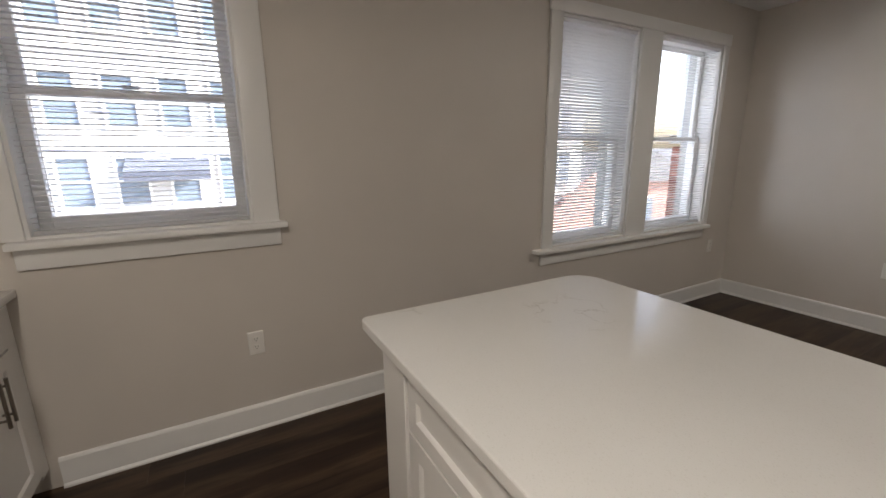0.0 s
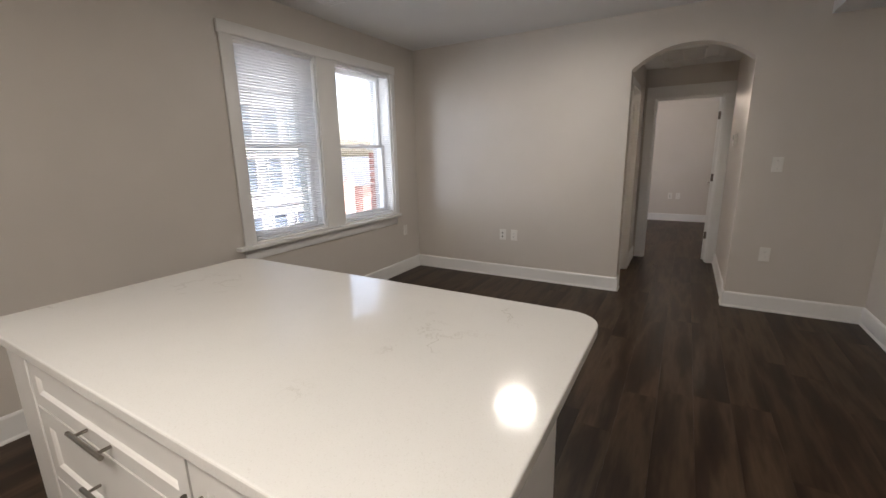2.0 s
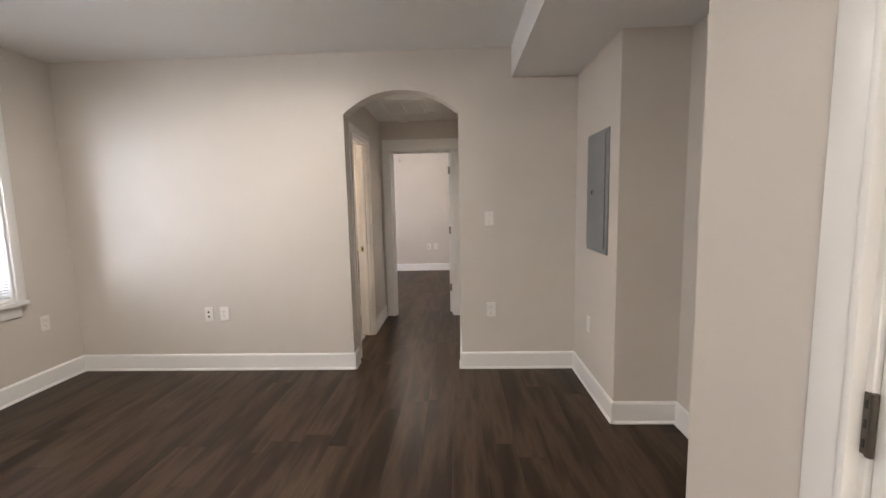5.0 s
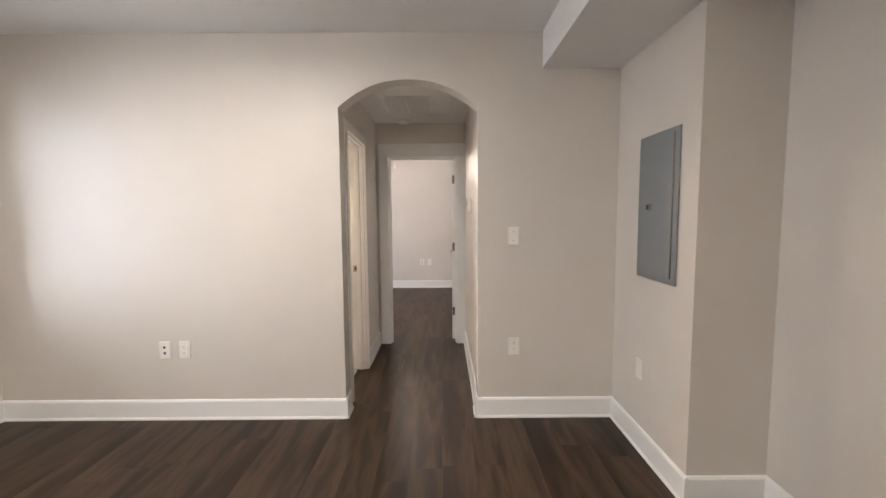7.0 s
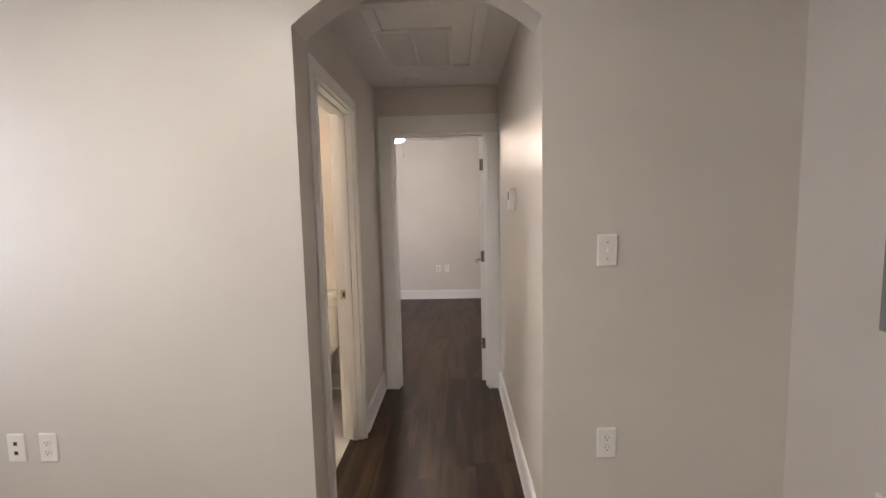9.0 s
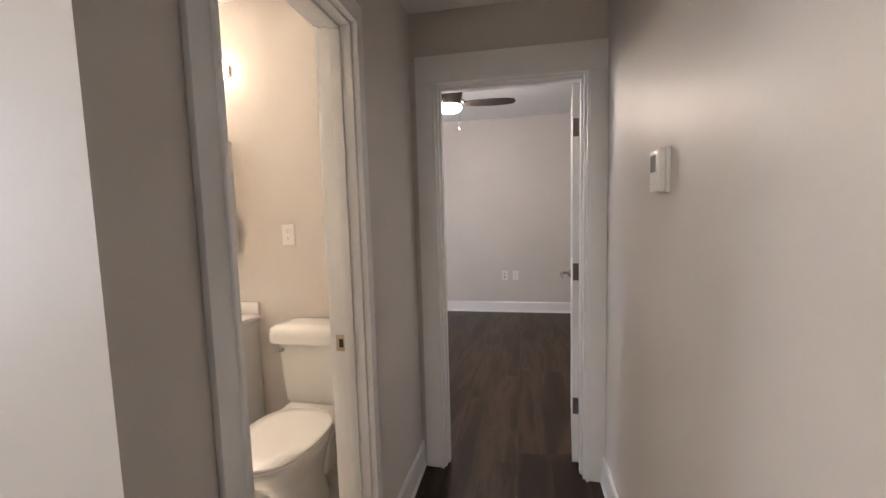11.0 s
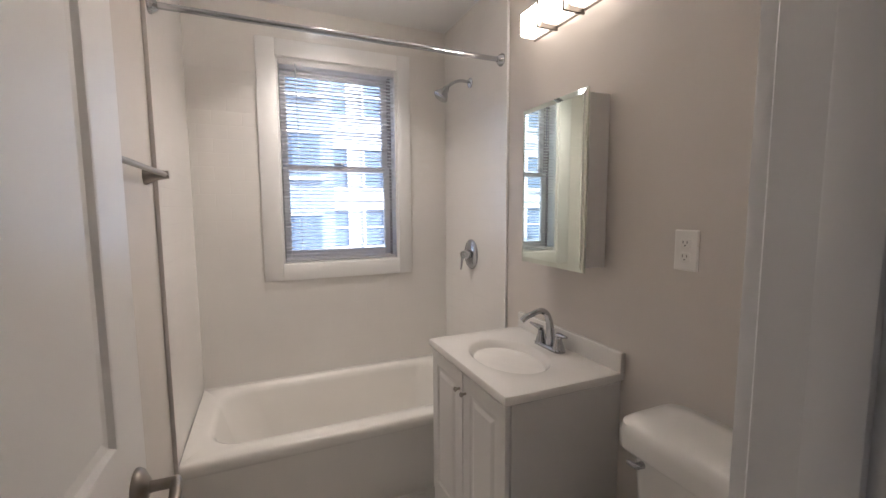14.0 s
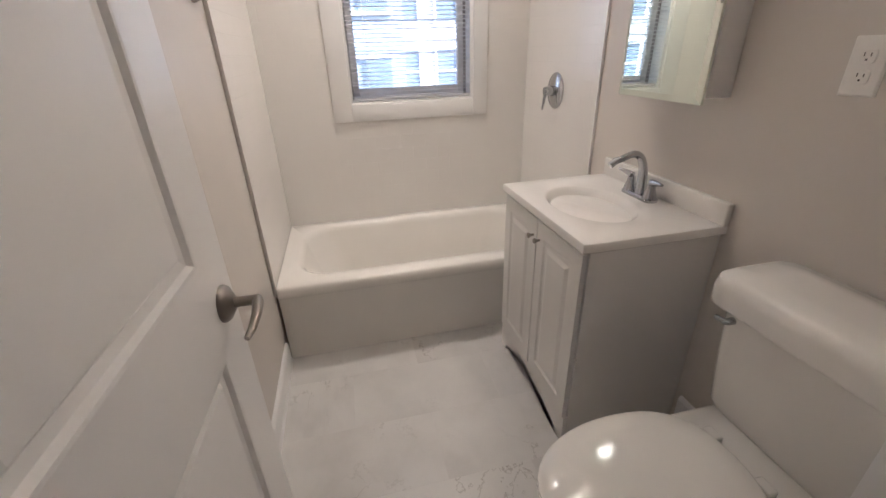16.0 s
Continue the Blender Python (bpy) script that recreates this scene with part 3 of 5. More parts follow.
def door(name, m, w, label, knob_side=True, group="", high=2.02):
    """A two-panel moulded door; its hinge edge is at x = 0, its width along x."""
    d = thing(name, m, label, "door", group)
    st = 0.115
    panelled("slab", w, high, 0.035, [(st, w - st, 1.045, high - 0.13), (st, w - st, 0.22, 0.865)], DOORP, d, ((0.005, -0.001), (0.006, -0.008), (0.014, -0.003), (0.007, 0.005)), True)
    if knob_side:
        lever(d, w - 0.06, 0.945, 0.0, -1)
        lever(d, w - 0.06, 0.945, 0.035, 1)
    for z in (0.32, 1.05, 1.79):
        boxes("hinge_leaf", [(-0.0035, 0.0005, 0.003, 0.032, z - 0.045, z + 0.045)], HINGE, d, 0.001, 1)
    return d


def hinge(x, y, z, dx=0.0, dy=0.0):
    k = tube("hinge_knuckle", [(x, y, z - 0.046), (x, y, z + 0.046)], 0.0075, HINGE)
    return k


# bathroom doorway: jambs with stops, casing to the hall, strike plate
def doorway(name, axis, at0, at1, a0, a1, top, stop, faces, wide=0.068, head=0.075):
    """Jamb, stop and casing of a doorway through a wall between at0 and at1."""
    d = thing(name, pose(0, 0, 0), kind="structure")
    t = 0.019

    def span(u0, u1, w0, w1, z0, z1):
        return (u0, u1, w0, w1, z0, z1) if axis == "x" else (w0, w1, u0, u1, z0, z1)

    g = 0.003
    boxes("jamb", [span(a0 - 0.004, a0 + t, at0 - g, at1 + g, 0, top), span(a1 - t, a1 + 0.004, at0 - g, at1 + g, 0, top), span(a0 + t, a1 - t, at0 - g, at1 + g, top - t, top + 0.004)], TRIM, d, 0.002, 1, True)
    s0, s1 = stop
    boxes("stop", [span(a0 + t, a0 + t + 0.011, s0, s1, 0, top - t), span(a1 - t - 0.011, a1 - t, s0, s1, 0, top - t), span(a0 + t, a1 - t, s0, s1, top - t - 0.011, top - t)], TRIM, d, 0.003, 2, True)
    for w, out in faces:
        w0, w1 = min(w, w + out), max(w, w + out)
        r = 0.006
        boxes("casing", [span(a0 + r - wide, a0 + r, w0, w1, 0, top - r), span(a1 - r, a1 - r + wide, w0, w1, 0, top - r), span(a0 + r - wide, a1 - r + wide, w0, w1, top - r, top - r + head)], TRIM, d, 0.004, 2, True)
        o2 = out * 1.45
        v0, v1 = min(w, w + o2), max(w, w + o2)
        boxes("casing_bead", [span(a0 + r - 0.012, a0 + r + 0.002, v0, v1, 0, top - r), span(a1 - r - 0.002, a1 - r + 0.012, v0, v1, 0, top - r), span(a0 + r - 0.012, a1 - r + 0.012, v0, v1, top - r - 0.002, top - r + 0.012)], TRIM, d, 0.003, 2, True)
    return d


bath_way = doorway("door_1", "y", -0.13, -0.02, 0.25, 0.926, 2.035, (-0.09, -0.052), ((-0.02, 0.016), (-0.13, -0.016)))
strike = boxes("strike_plate", [(-0.125, -0.082, 0.904, 0.9068, 0.905, 0.965)], BRASS, bath_way, 0.001, 1, True)
boxes("strike_hole", [(-0.112, -0.097, 0.902, 0.9055, 0.92, 0.95)], DARK, bath_way, 0, 1, True)
bed_way = doorway("door_2", "x", 1.665, 1.79, 0.097, 0.845, 2.035, (1.70, 1.74), ((1.665, -0.016), (1.79, 0.016)), 0.095, 0.135)
closet_way = doorway("door_3", "y", 1.50, 1.62, -3.60, -2.779, 2.04, (1.543, 1.575), ((1.50, -0.017),), 0.08, 0.08)

door("bathroom_door", pose(-0.135, 0.252, 0.008, 0, 0, 180 - 1.5) @ pose(0, -0.035, 0), 0.632, "open white two-panel door with a nickel lever", True, "interior doors")
door("bedroom_door", pose(0.822, 1.795, 0.008, 0, 0, 90 - 5.5), 0.715, "open white two-panel door seen edge on", True, "interior doors")
door("closet_door", pose(1.504, -2.8015, 0.008, 0, 0, -90), 0.776, "closed white two-panel door with dark hinges", False, "interior doors")
closet_hinges = thing("closet_hinges", pose(1.495, -2.795, 1.07), "three dark metal hinges on a white door", "hinge")
for z in (0.32, 1.072, 1.80):
    tube("knuckle", [(1.4975, -2.7998, z - 0.048), (1.4975, -2.7998, z + 0.048)], 0.0055, HINGE, closet_hinges, 10, True)
    boxes("leaf", [(1.494, 1.4975, -2.798, -2.788, z - 0.047, z + 0.047)], HINGE, closet_hinges, 0.001, 1, True)
    for dz in (-0.03, 0.0, 0.03):
        boxes("screw", [(1.4922, 1.4942, -2.796, -2.7925, z + dz - 0.006, z + dz + 0.006)], DARK, closet_hinges, 0, 1, True)


# ---- wall plates ----
def plate(m, kind, label, wide=0.075, high=0.122):
    """A cover plate against a wall: its back at y = 0, its face to -y."""
    p = thing({"duplex": "wall_outlet", "switch": "light_switch", "blank": "cover_plate", "jack": "wall_jack"}[kind], m, label, {"duplex": "outlet", "switch": "switch", "blank": "cover plate", "jack": "wall jack"}[kind], "wall plates")
    rings = [rounded(0, 0, wide / 2, high / 2, 0.004, 0), rounded(0, 0, wide / 2, high / 2, 0.004, 0.003), rounded(0, 0, wide / 2 - 0.004, high / 2 - 0.004, 0.004, 0.006)]
    face = loft("plate", [[Vector((v.x, -v.z, v.y)) for v in r] for r in rings], PLATE, p, smooth=False)
    if kind == "duplex":
        for s in (-1, 1):
            r2 = [rounded(0, 0.0205 * s, 0.0165, 0.0145, 0.008, 0.0055), rounded(0, 0.0205 * s, 0.0165, 0.0145, 0.008, 0.0085), rounded(0, 0.0205 * s, 0.015, 0.013, 0.007, 0.0092)]
            loft("socket", [[Vector((v.x, -v.z, v.y)) for v in r] for r in r2], PLATE, p, smooth=False)
            boxes("slots", [(-0.0075, -0.0055, -0.0098, -0.0085, 0.0205 * s, 0.0205 * s + 0.008), (0.0055, 0.0075, -0.0098, -0.0085, 0.0205 * s, 0.0205 * s + 0.007), (-0.002, 0.002, -0.0098, -0.0085, 0.0205 * s - 0.0085, 0.0205 * s - 0.0045)], DARK, p)
    elif kind == "switch":
        boxes("toggle", [(-0.005, 0.005, -0.016, -0.005, -0.004, 0.012)], PLATE, p, 0.002, 2)
        boxes("screws", [(-0.0025, 0.0025, -0.0068, -0.0055, 0.028, 0.033), (-0.0025, 0.0025, -0.0068, -0.0055, -0.033, -0.028)], HINGE, p)
    elif kind == "jack":
        boxes("jack_port", [(-0.008, 0.008, -0.0085, -0.005, 0.012, 0.028), (-0.008, 0.008, -0.0085, -0.005, -0.028, -0.012)], DARK, p, 0.002, 1)
    return p


plate(pose(-1.241, -0.002, 0.495), "jack", "white plate with two dark jacks on a beige wall")
plate(pose(-1.105, -0.002, 0.497), "duplex", "white duplex outlet low on a beige wall")
plate(pose(1.162, -0.002, 1.268), "switch", "white toggle switch on a beige wall beside an arch")
plate(pose(1.169, -0.002, 0.508), "duplex", "white duplex outlet low on a beige wall beside an arch")
plate(pose(-2.398, -4.312, 0.48, 0, 0, 90), "duplex", "white duplex outlet under a kitchen window")
plate(pose(-2.398, -0.30, 0.515, 0, 0, 90), "duplex", "white duplex outlet low beside a living-room corner")
plate(pose(1.858, -0.385, 0.487, 0, 0, -90), "blank", "white blank plate under a grey breaker panel")
plate(pose(1.498, -2.468, 0.555, 0, 0, -90), "blank", "white blank plate on a short wall beside a door")
plate(pose(-0.75, 1.663, 1.286), "duplex", "white duplex outlet on a bathroom wall over a toilet")
plate(pose(0.285, YE - 0.002, 0.50), "jack", "white jack plate on the bedroom wall")
plate(pose(0.425, YE - 0.002, 0.50), "duplex", "white duplex outlet on the bedroom wall")


# ---- living room ----
def breaker_panel():
    p = thing("breaker_panel", pose(1.86, -0.53, 1.045), "grey steel electrical breaker panel set in a wall", "breaker panel")
    boxes("cover", [(1.848, 1.8595, -0.732, -0.328, 1.045, 1.848)], PANEL, p, 0.003, 2, True)
    boxes("door", [(1.842, 1.8505, -0.690, -0.338, 1.075, 1.825)], PANEL, p, 0.003, 2, True)
    tube("door_hinge", [(1.843, -0.694, 1.08), (1.843, -0.694, 1.82)], 0.004, HINGE, p, 8, True)
    boxes("latch", [(1.8375, 1.8425, -0.489, -0.42, 1.43, 1.468)], NICKEL, p, 0.002, 2, True)
    boxes("latch_slot", [(1.8365, 1.838, -0.468, -0.44, 1.436, 1.462)], DARK, p, 0, 1, True)


breaker_panel()


def ceiling_lamp():
    c = thing("ceiling_lamp", pose(-0.55, -1.39, H), "round frosted glass ceiling lamp, lit", "ceiling lamp", "ceiling lamps")
    turned("pan", [(0.185, -0.001), (0.185, -0.02), (0.178, -0.03), (0.16, -0.03)], NICKEL, c)
    turned("shade", [(0.17, -0.03), (0.172, -0.05), (0.158, -0.075), (0.12, -0.098), (0.07, -0.11), (0.015, -0.115)], GLOWCEIL, c)
    copy_thing(c, pose(0.0, -4.95, H))


ceiling_lamp()
ring_vent = boxes("ceiling_vent", [(-2.11, -1.95, -1.98, -1.62, H - 0.008, H - 0.0005)] + [(-2.10, -1.96, -1.96 + 0.03 * i, -1.945 + 0.03 * i, H - 0.014, H - 0.007) for i in range(11)], TRIM, None, 0.002, 1)
tagged(ring_vent, "white slatted metal air register in the ceiling", "air vent")


def bar_pull(parent, a, b, out):
    """A bar pull between a and b; out is the way off the cabinet's face."""
    a, b, out = Vector(a), Vector(b), Vector(out)
    d = (b - a).normalized()
    p = thing("pull", pose(*a))
    p.parent = parent
    p.matrix_parent_inverse = parent.matrix_basis.inverted()
    tube("bar", [a + out * 0.032, b + out * 0.032], 0.006, NICKEL, p, 12, True)
    for q in (a + d * 0.03, b - d * 0.03):
        tube("post", [q, q + out * 0.032], 0.0045, NICKEL, p, 10, True)


def front(parent, name, x0, x1, z0, z1, y, turn=0, frame_w=0.055):
    """A shaker front on a cabinet facing -y (turn 0) or +y (turn 180)."""
    w, h = x1 - x0, z1 - z0
    b = thing(name, pose(x0 if turn == 0 else x1, y, z0, 0, 0, turn))
    b.parent = parent
    b.matrix_parent_inverse = parent.matrix_basis.inverted()
    f = min(frame_w, h * 0.3)
    panelled("face", w, h, 0.02, [(f, w - f, f, h - f)], CAB, b, ((0.006, -0.005), (0.003, -0.004)))
    return b


def island():
    k = thing("kitchen_island", pose(-0.53, -3.58, 0), "white shaker kitchen island with a pale quartz top", "kitchen island")
    bx0, bx1, by0, by1 = -1.32, 0.24, -4.012, -3.30
    boxes("body", [(bx0, bx1, by0, by1, 0.10, 0.872), (bx0 + 0.01, bx1 - 0.01, by0 + 0.07, by1 - 0.01, 0.0, 0.10)], CAB, k, 0.002, 1, True)
    boxes("end_panel", [(bx0 - 0.012, bx0 - 0.001, by0 - 0.012, by1 + 0.012, 0.0, 0.871), (bx1 + 0.001, bx1 + 0.012, by0 - 0.012, by1 + 0.012, 0.0, 0.871), (bx0 - 0.002, bx1 + 0.002, by1 + 0.001, by1 + 0.012, 0, 0.871)], CAB, k, 0.002, 1, True)
    boxes("filler", [(bx0 + 0.002, -1.165, by0 - 0.019, by0 - 0.001, 0.10, 0.868)], CAB, k, 0.002, 1, True)
    for z0, z1 in ((0.69, 0.84), (0.432, 0.682), (0.125, 0.424)):
        front(k, "drawer", -1.135, -0.29, z0, z1, by0 - 0.021)
        zc = z0 + 0.036 if z0 > 0.6 else (z0 + z1) / 2
        bar_pull(k, (-0.80, by0 - 0.021, zc), (-0.61, by0 - 0.021, zc), (0, -1, 0))
    front(k, "cabinet_door", -0.28, 0.225, 0.125, 0.84, by0 - 0.021)
    bar_pull(k, (-0.245, by0 - 0.021, 0.60), (-0.245, by0 - 0.021, 0.79), (0, -1, 0))
    cx, cy, hx, hy = -0.551, -3.573, 0.884, 0.487

    def ring(z, inset):
        pts = []
        for sx, sy, a0, r in ((1, 1, 0, 0.10), (-1, 1, 90, 0.10), (-1, -1, 180, 0.03), (1, -1, 270, 0.03)):
            for i in range(12):
                a = radians(a0 + 90 * i / 11)
                pts.append(Vector((cx + sx * (hx - r) + (r - inset) * math.cos(a), cy + sy * (hy - r) + (r - inset) * math.sin(a), z)))
        return pts

    loft("countertop", [ring(0.873, 0.003), ring(0.876, 0.0), ring(0.901, 0.0), ring(0.904, 0.0015), ring(0.905, 0.005)], QUARTZ, k, smooth=False, world_space=True)


island()


def base_cabinet():
    k = thing("base_cabinet", pose(-1.95, -5.45, 0), "white shaker base cabinet with a pale quartz top", "base cabinet")
    x0, x1, y1 = -2.40, -1.45, -5.185
    boxes("body", [(x0 + 0.002, x1, -5.775, y1, 0.10, 0.872), (x0 + 0.002, x1, -5.775, y1 - 0.07, 0, 0.10)], CAB, k, 0.002, 1, True)
    boxes("filler", [(x0 + 0.002, x0 + 0.075, y1 + 0.001, y1 + 0.018, 0.10, 0.868)], CAB, k, 0.002, 1, True)
    m = (x0 + 0.08 + x1) / 2
    for a, b in ((x0 + 0.08, m - 0.002), (m + 0.002, x1 - 0.002)):
        front(k, "drawer", a, b, 0.70, 0.84, y1 + 0.021, 180)
        front(k, "cabinet_door", a, b, 0.125, 0.69, y1 + 0.021, 180)
    for x in (-2.155, -2.105):
        bar_pull(k, (x, y1 + 0.021, 0.475), (x, y1 + 0.021, 0.645), (0, 1, 0))
    boxes("countertop", [(x0 + 0.002, x1 + 0.01, -5.778, -5.13, 0.873, 0.905)], QUARTZ, k, 0.004, 2, True)


base_cabinet()


# ---- hall ----
def thermostat():
    t = thing("thermostat", pose(0.93, 0.825, 1.495), "white wall thermostat with a grey display", "thermostat")
    boxes("base", [(0.918, 0.929, 0.787, 0.877, 1.428, 1.552)], PLATE, t, 0.003, 2, True)
    boxes("case", [(0.899, 0.918, 0.791, 0.873, 1.432, 1.548)], PLATE, t, 0.005, 3, True)
    boxes("display", [(0.8975, 0.9, 0.817, 0.862, 1.487, 1.535)], plastic("lcd_grey", (0.2, 0.22, 0.2), 0.2), t, 0.001, 1, True)
    boxes("buttons", [(0.8975, 0.9, 0.812 + 0.017 * i, 0.824 + 0.017 * i, 1.447, 1.455) for i in range(3)], PLATE, t, 0.001, 1, True)


thermostat()


def smoke_alarm():
    s = thing("smoke_alarm", pose(0.29, 1.50, HH), "round white smoke alarm on the hall ceiling", "smoke alarm")
    turned("base", [(0.07, 0), (0.07, -0.01), (0.066, -0.013)], PLATE, s)
    turned("cover", [(0.064, -0.012), (0.063, -0.028), (0.05, -0.038), (0.02, -0.04)], PLATE, s)
    turned("test_button", [(0.014, -0.039), (0.014, -0.043), (0.01, -0.044)], PLATE, s, 16)


smoke_alarm()


def attic_hatch():
    h = thing("attic_hatch", pose(0.47, 0.85, HH), "painted attic hatch with flat trim in the hall ceiling", "attic hatch")
    x0, x1, y0, y1 = 0.17, 0.76, 0.36, 1.26
    boxes("trim", [(x0, x1, y0, y0 + 0.06, HH - 0.014, HH - 0.0005), (x0, x1, y1 - 0.06, y1, HH - 0.014, HH - 0.0005), (x0, x0 + 0.06, y0 + 0.06, y1 - 0.06, HH - 0.014, HH - 0.0005), (x1 - 0.06, x1, y0 + 0.06, y1 - 0.06, HH - 0.014, HH - 0.0005)], CEIL, h, 0.003, 2, True)
    boxes("lid", [(x0 + 0.063, x1 - 0.063, y0 + 0.063, y1 - 0.063, HH - 0.005, HH - 0.0005)], CEIL, h, 0.001, 1, True)
    g = thing("return_grille", pose(0.38, 0.85, HH), "white two-bay return air grille in the hall ceiling", "air vent")
    a0, a1, b0, b1 = 0.175, 0.59, 0.65, 1.18
    boxes("frame", [(a0, a1, b0, b0 + 0.02, HH - 0.02, HH - 0.005), (a0, a1, b1 - 0.02, b1, HH - 0.02, HH - 0.005), (a0, a0 + 0.02, b0 + 0.02, b1 - 0.02, HH - 0.02, HH - 0.005), (a1 - 0.02, a1, b0 + 0.02, b1 - 0.02, HH - 0.02, HH - 0.005),
                    (0.375, 0.39, b0 + 0.02, b1 - 0.02, HH - 0.02, HH - 0.005)], TRIM, g, 0.002, 1, True)
    boxes("louvres", [(a0 + 0.02, a1 - 0.02, b0 + 0.03 + 0.016 * i, b0 + 0.036 + 0.016 * i, HH - 0.016, HH - 0.006) for i in range(30)], CEIL, g, 0, 1, True)


attic_hatch()


# ---- bedroom ----
def ceiling_fan():
    zc = H - 0.02
    f = thing("ceiling_fan", pose(-0.037, 2.947, zc), "dark-bladed ceiling fan with a lit frosted lamp", "ceiling fan")
    turned("canopy", [(0.075, -0.001), (0.078, -0.03), (0.072, -0.07), (0.06, -0.12), (0.075, -0.15)], HINGE, f)
    turned("motor", [(0.08, -0.15), (0.105, -0.165), (0.108, -0.22), (0.10, -0.27), (0.092, -0.30), (0.086, -0.34)], HINGE, f)
    turned("lamp_glass", [(0.086, -0.338), (0.096, -0.35), (0.09, -0.375), (0.06, -0.392), (0.02, -0.398)], GLOWFAN, f)
    for a in (4, 124, 244):
        spin = pose(0, 0, -0.332, 0, 0, a)
        out = [Vector((0.12, -0.035, 0)), Vector((0.2, -0.052, 0)), Vector((0.35, -0.06, 0)), Vector((0.46, -0.055, 0)), Vector((0.515, -0.035, 0)), Vector((0.525, 0, 0)), Vector((0.51, 0.035, 0)), Vector((0.46, 0.052, 0)), Vector((0.35, 0.06, 0)), Vector((0.2, 0.052, 0)), Vector((0.12, 0.035, 0))]
        tip = pose(0, 0, 0, -11, 0, 0)
        rings = [[spin @ tip @ (p + Vector((0, 0, d))) for p in out] for d in (-0.003, 0.003)]
        loft("blade", rings, FANBLADE, f, smooth=False)
        arm = [spin @ Vector(p) for p in ((0.09, 0, 0.03), (0.12, 0, 0.012), (0.18, 0, 0.006))]
        tube("blade_arm", arm, [0.012, 0.014, 0.008], NICKEL, f, 8)
    tube("pull_chain", [(0.078, -0.03, -0.32), (0.08, -0.032, -0.42), (0.08, -0.032, -0.53)], 0.0016, NICKEL, f, 6)
    turned("chain_knob", [(0.003, -0.525), (0.006, -0.535), (0.006, -0.55), (0.002, -0.556)], NICKEL, f, 8).location = (0.08, -0.032, 0)


ceiling_fan()


# ---- bathroom ----
YR, YL = 1.665, 0.145
tagged(boxes("shower_wall_back", [(XB, XB + 0.008, YL, 0.60, 0.36, HB), (XB, XB + 0.008, 1.325, YR, 0.36, HB), (XB, XB + 0.008, 0.60, 1.325, 0.36, 1.085), (XB, XB + 0.008, 0.60, 1.325, 2.285, HB)], SURROUND), kind="structure")
tagged(boxes("shower_wall_valve_side", [(XB + 0.008, -1.745, YR - 0.008, YR, 0.36, HB)], SURROUND), kind="structure")
tagged(boxes("shower_wall_far_side", [(XB + 0.008, -1.745, YL, YL + 0.012, 0.36, HB)], SURROUND), kind="structure")
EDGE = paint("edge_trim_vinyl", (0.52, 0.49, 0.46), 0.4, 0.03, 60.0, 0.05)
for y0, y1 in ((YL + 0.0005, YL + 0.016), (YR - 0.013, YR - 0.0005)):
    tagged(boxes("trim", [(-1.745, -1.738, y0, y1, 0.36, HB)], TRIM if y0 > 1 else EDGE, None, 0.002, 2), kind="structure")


def bathtub():
    t = thing("bathtub", pose(-2.13, 0.905, 0), "white enamelled alcove bathtub with a flat apron", "bathtub")
    x0, x1, y0, y1 = XB + 0.009, -1.728, YL + 0.013, YR - 0.009
    cx, cy, hx, hy = (x0 + x1) / 2, (y0 + y1) / 2, (x1 - x0) / 2, (y1 - y0) / 2
    ix, iy = cx - 0.012, cy
    rings = [rounded(cx, cy, hx - 0.02, hy, 0.004, 0.0), rounded(cx, cy, hx - 0.02, hy, 0.004, 0.335), rounded(cx, cy, hx - 0.012, hy, 0.006, 0.345), rounded(cx, cy, hx - 0.002, hy, 0.01, 0.36),
             rounded(cx, cy, hx, hy, 0.014, 0.38), rounded(cx, cy, hx - 0.004, hy, 0.018, 0.397), rounded(cx, cy, hx - 0.014, hy - 0.004, 0.02, 0.405),
             rounded(ix, iy, hx - 0.085, hy - 0.075, 0.16, 0.404), rounded(ix, iy, hx - 0.098, hy - 0.09, 0.16, 0.396), rounded(ix, iy, hx - 0.108, hy - 0.105, 0.16, 0.37),
             rounded(ix, iy, hx - 0.13, hy - 0.16, 0.16, 0.2), rounded(ix, iy, hx - 0.16, hy - 0.21, 0.15, 0.09), rounded(ix, iy, hx - 0.22, hy - 0.28, 0.12, 0.06)]
    loft("tub_shell", rings, ENAMEL, t, world_space=True)


bathtub()


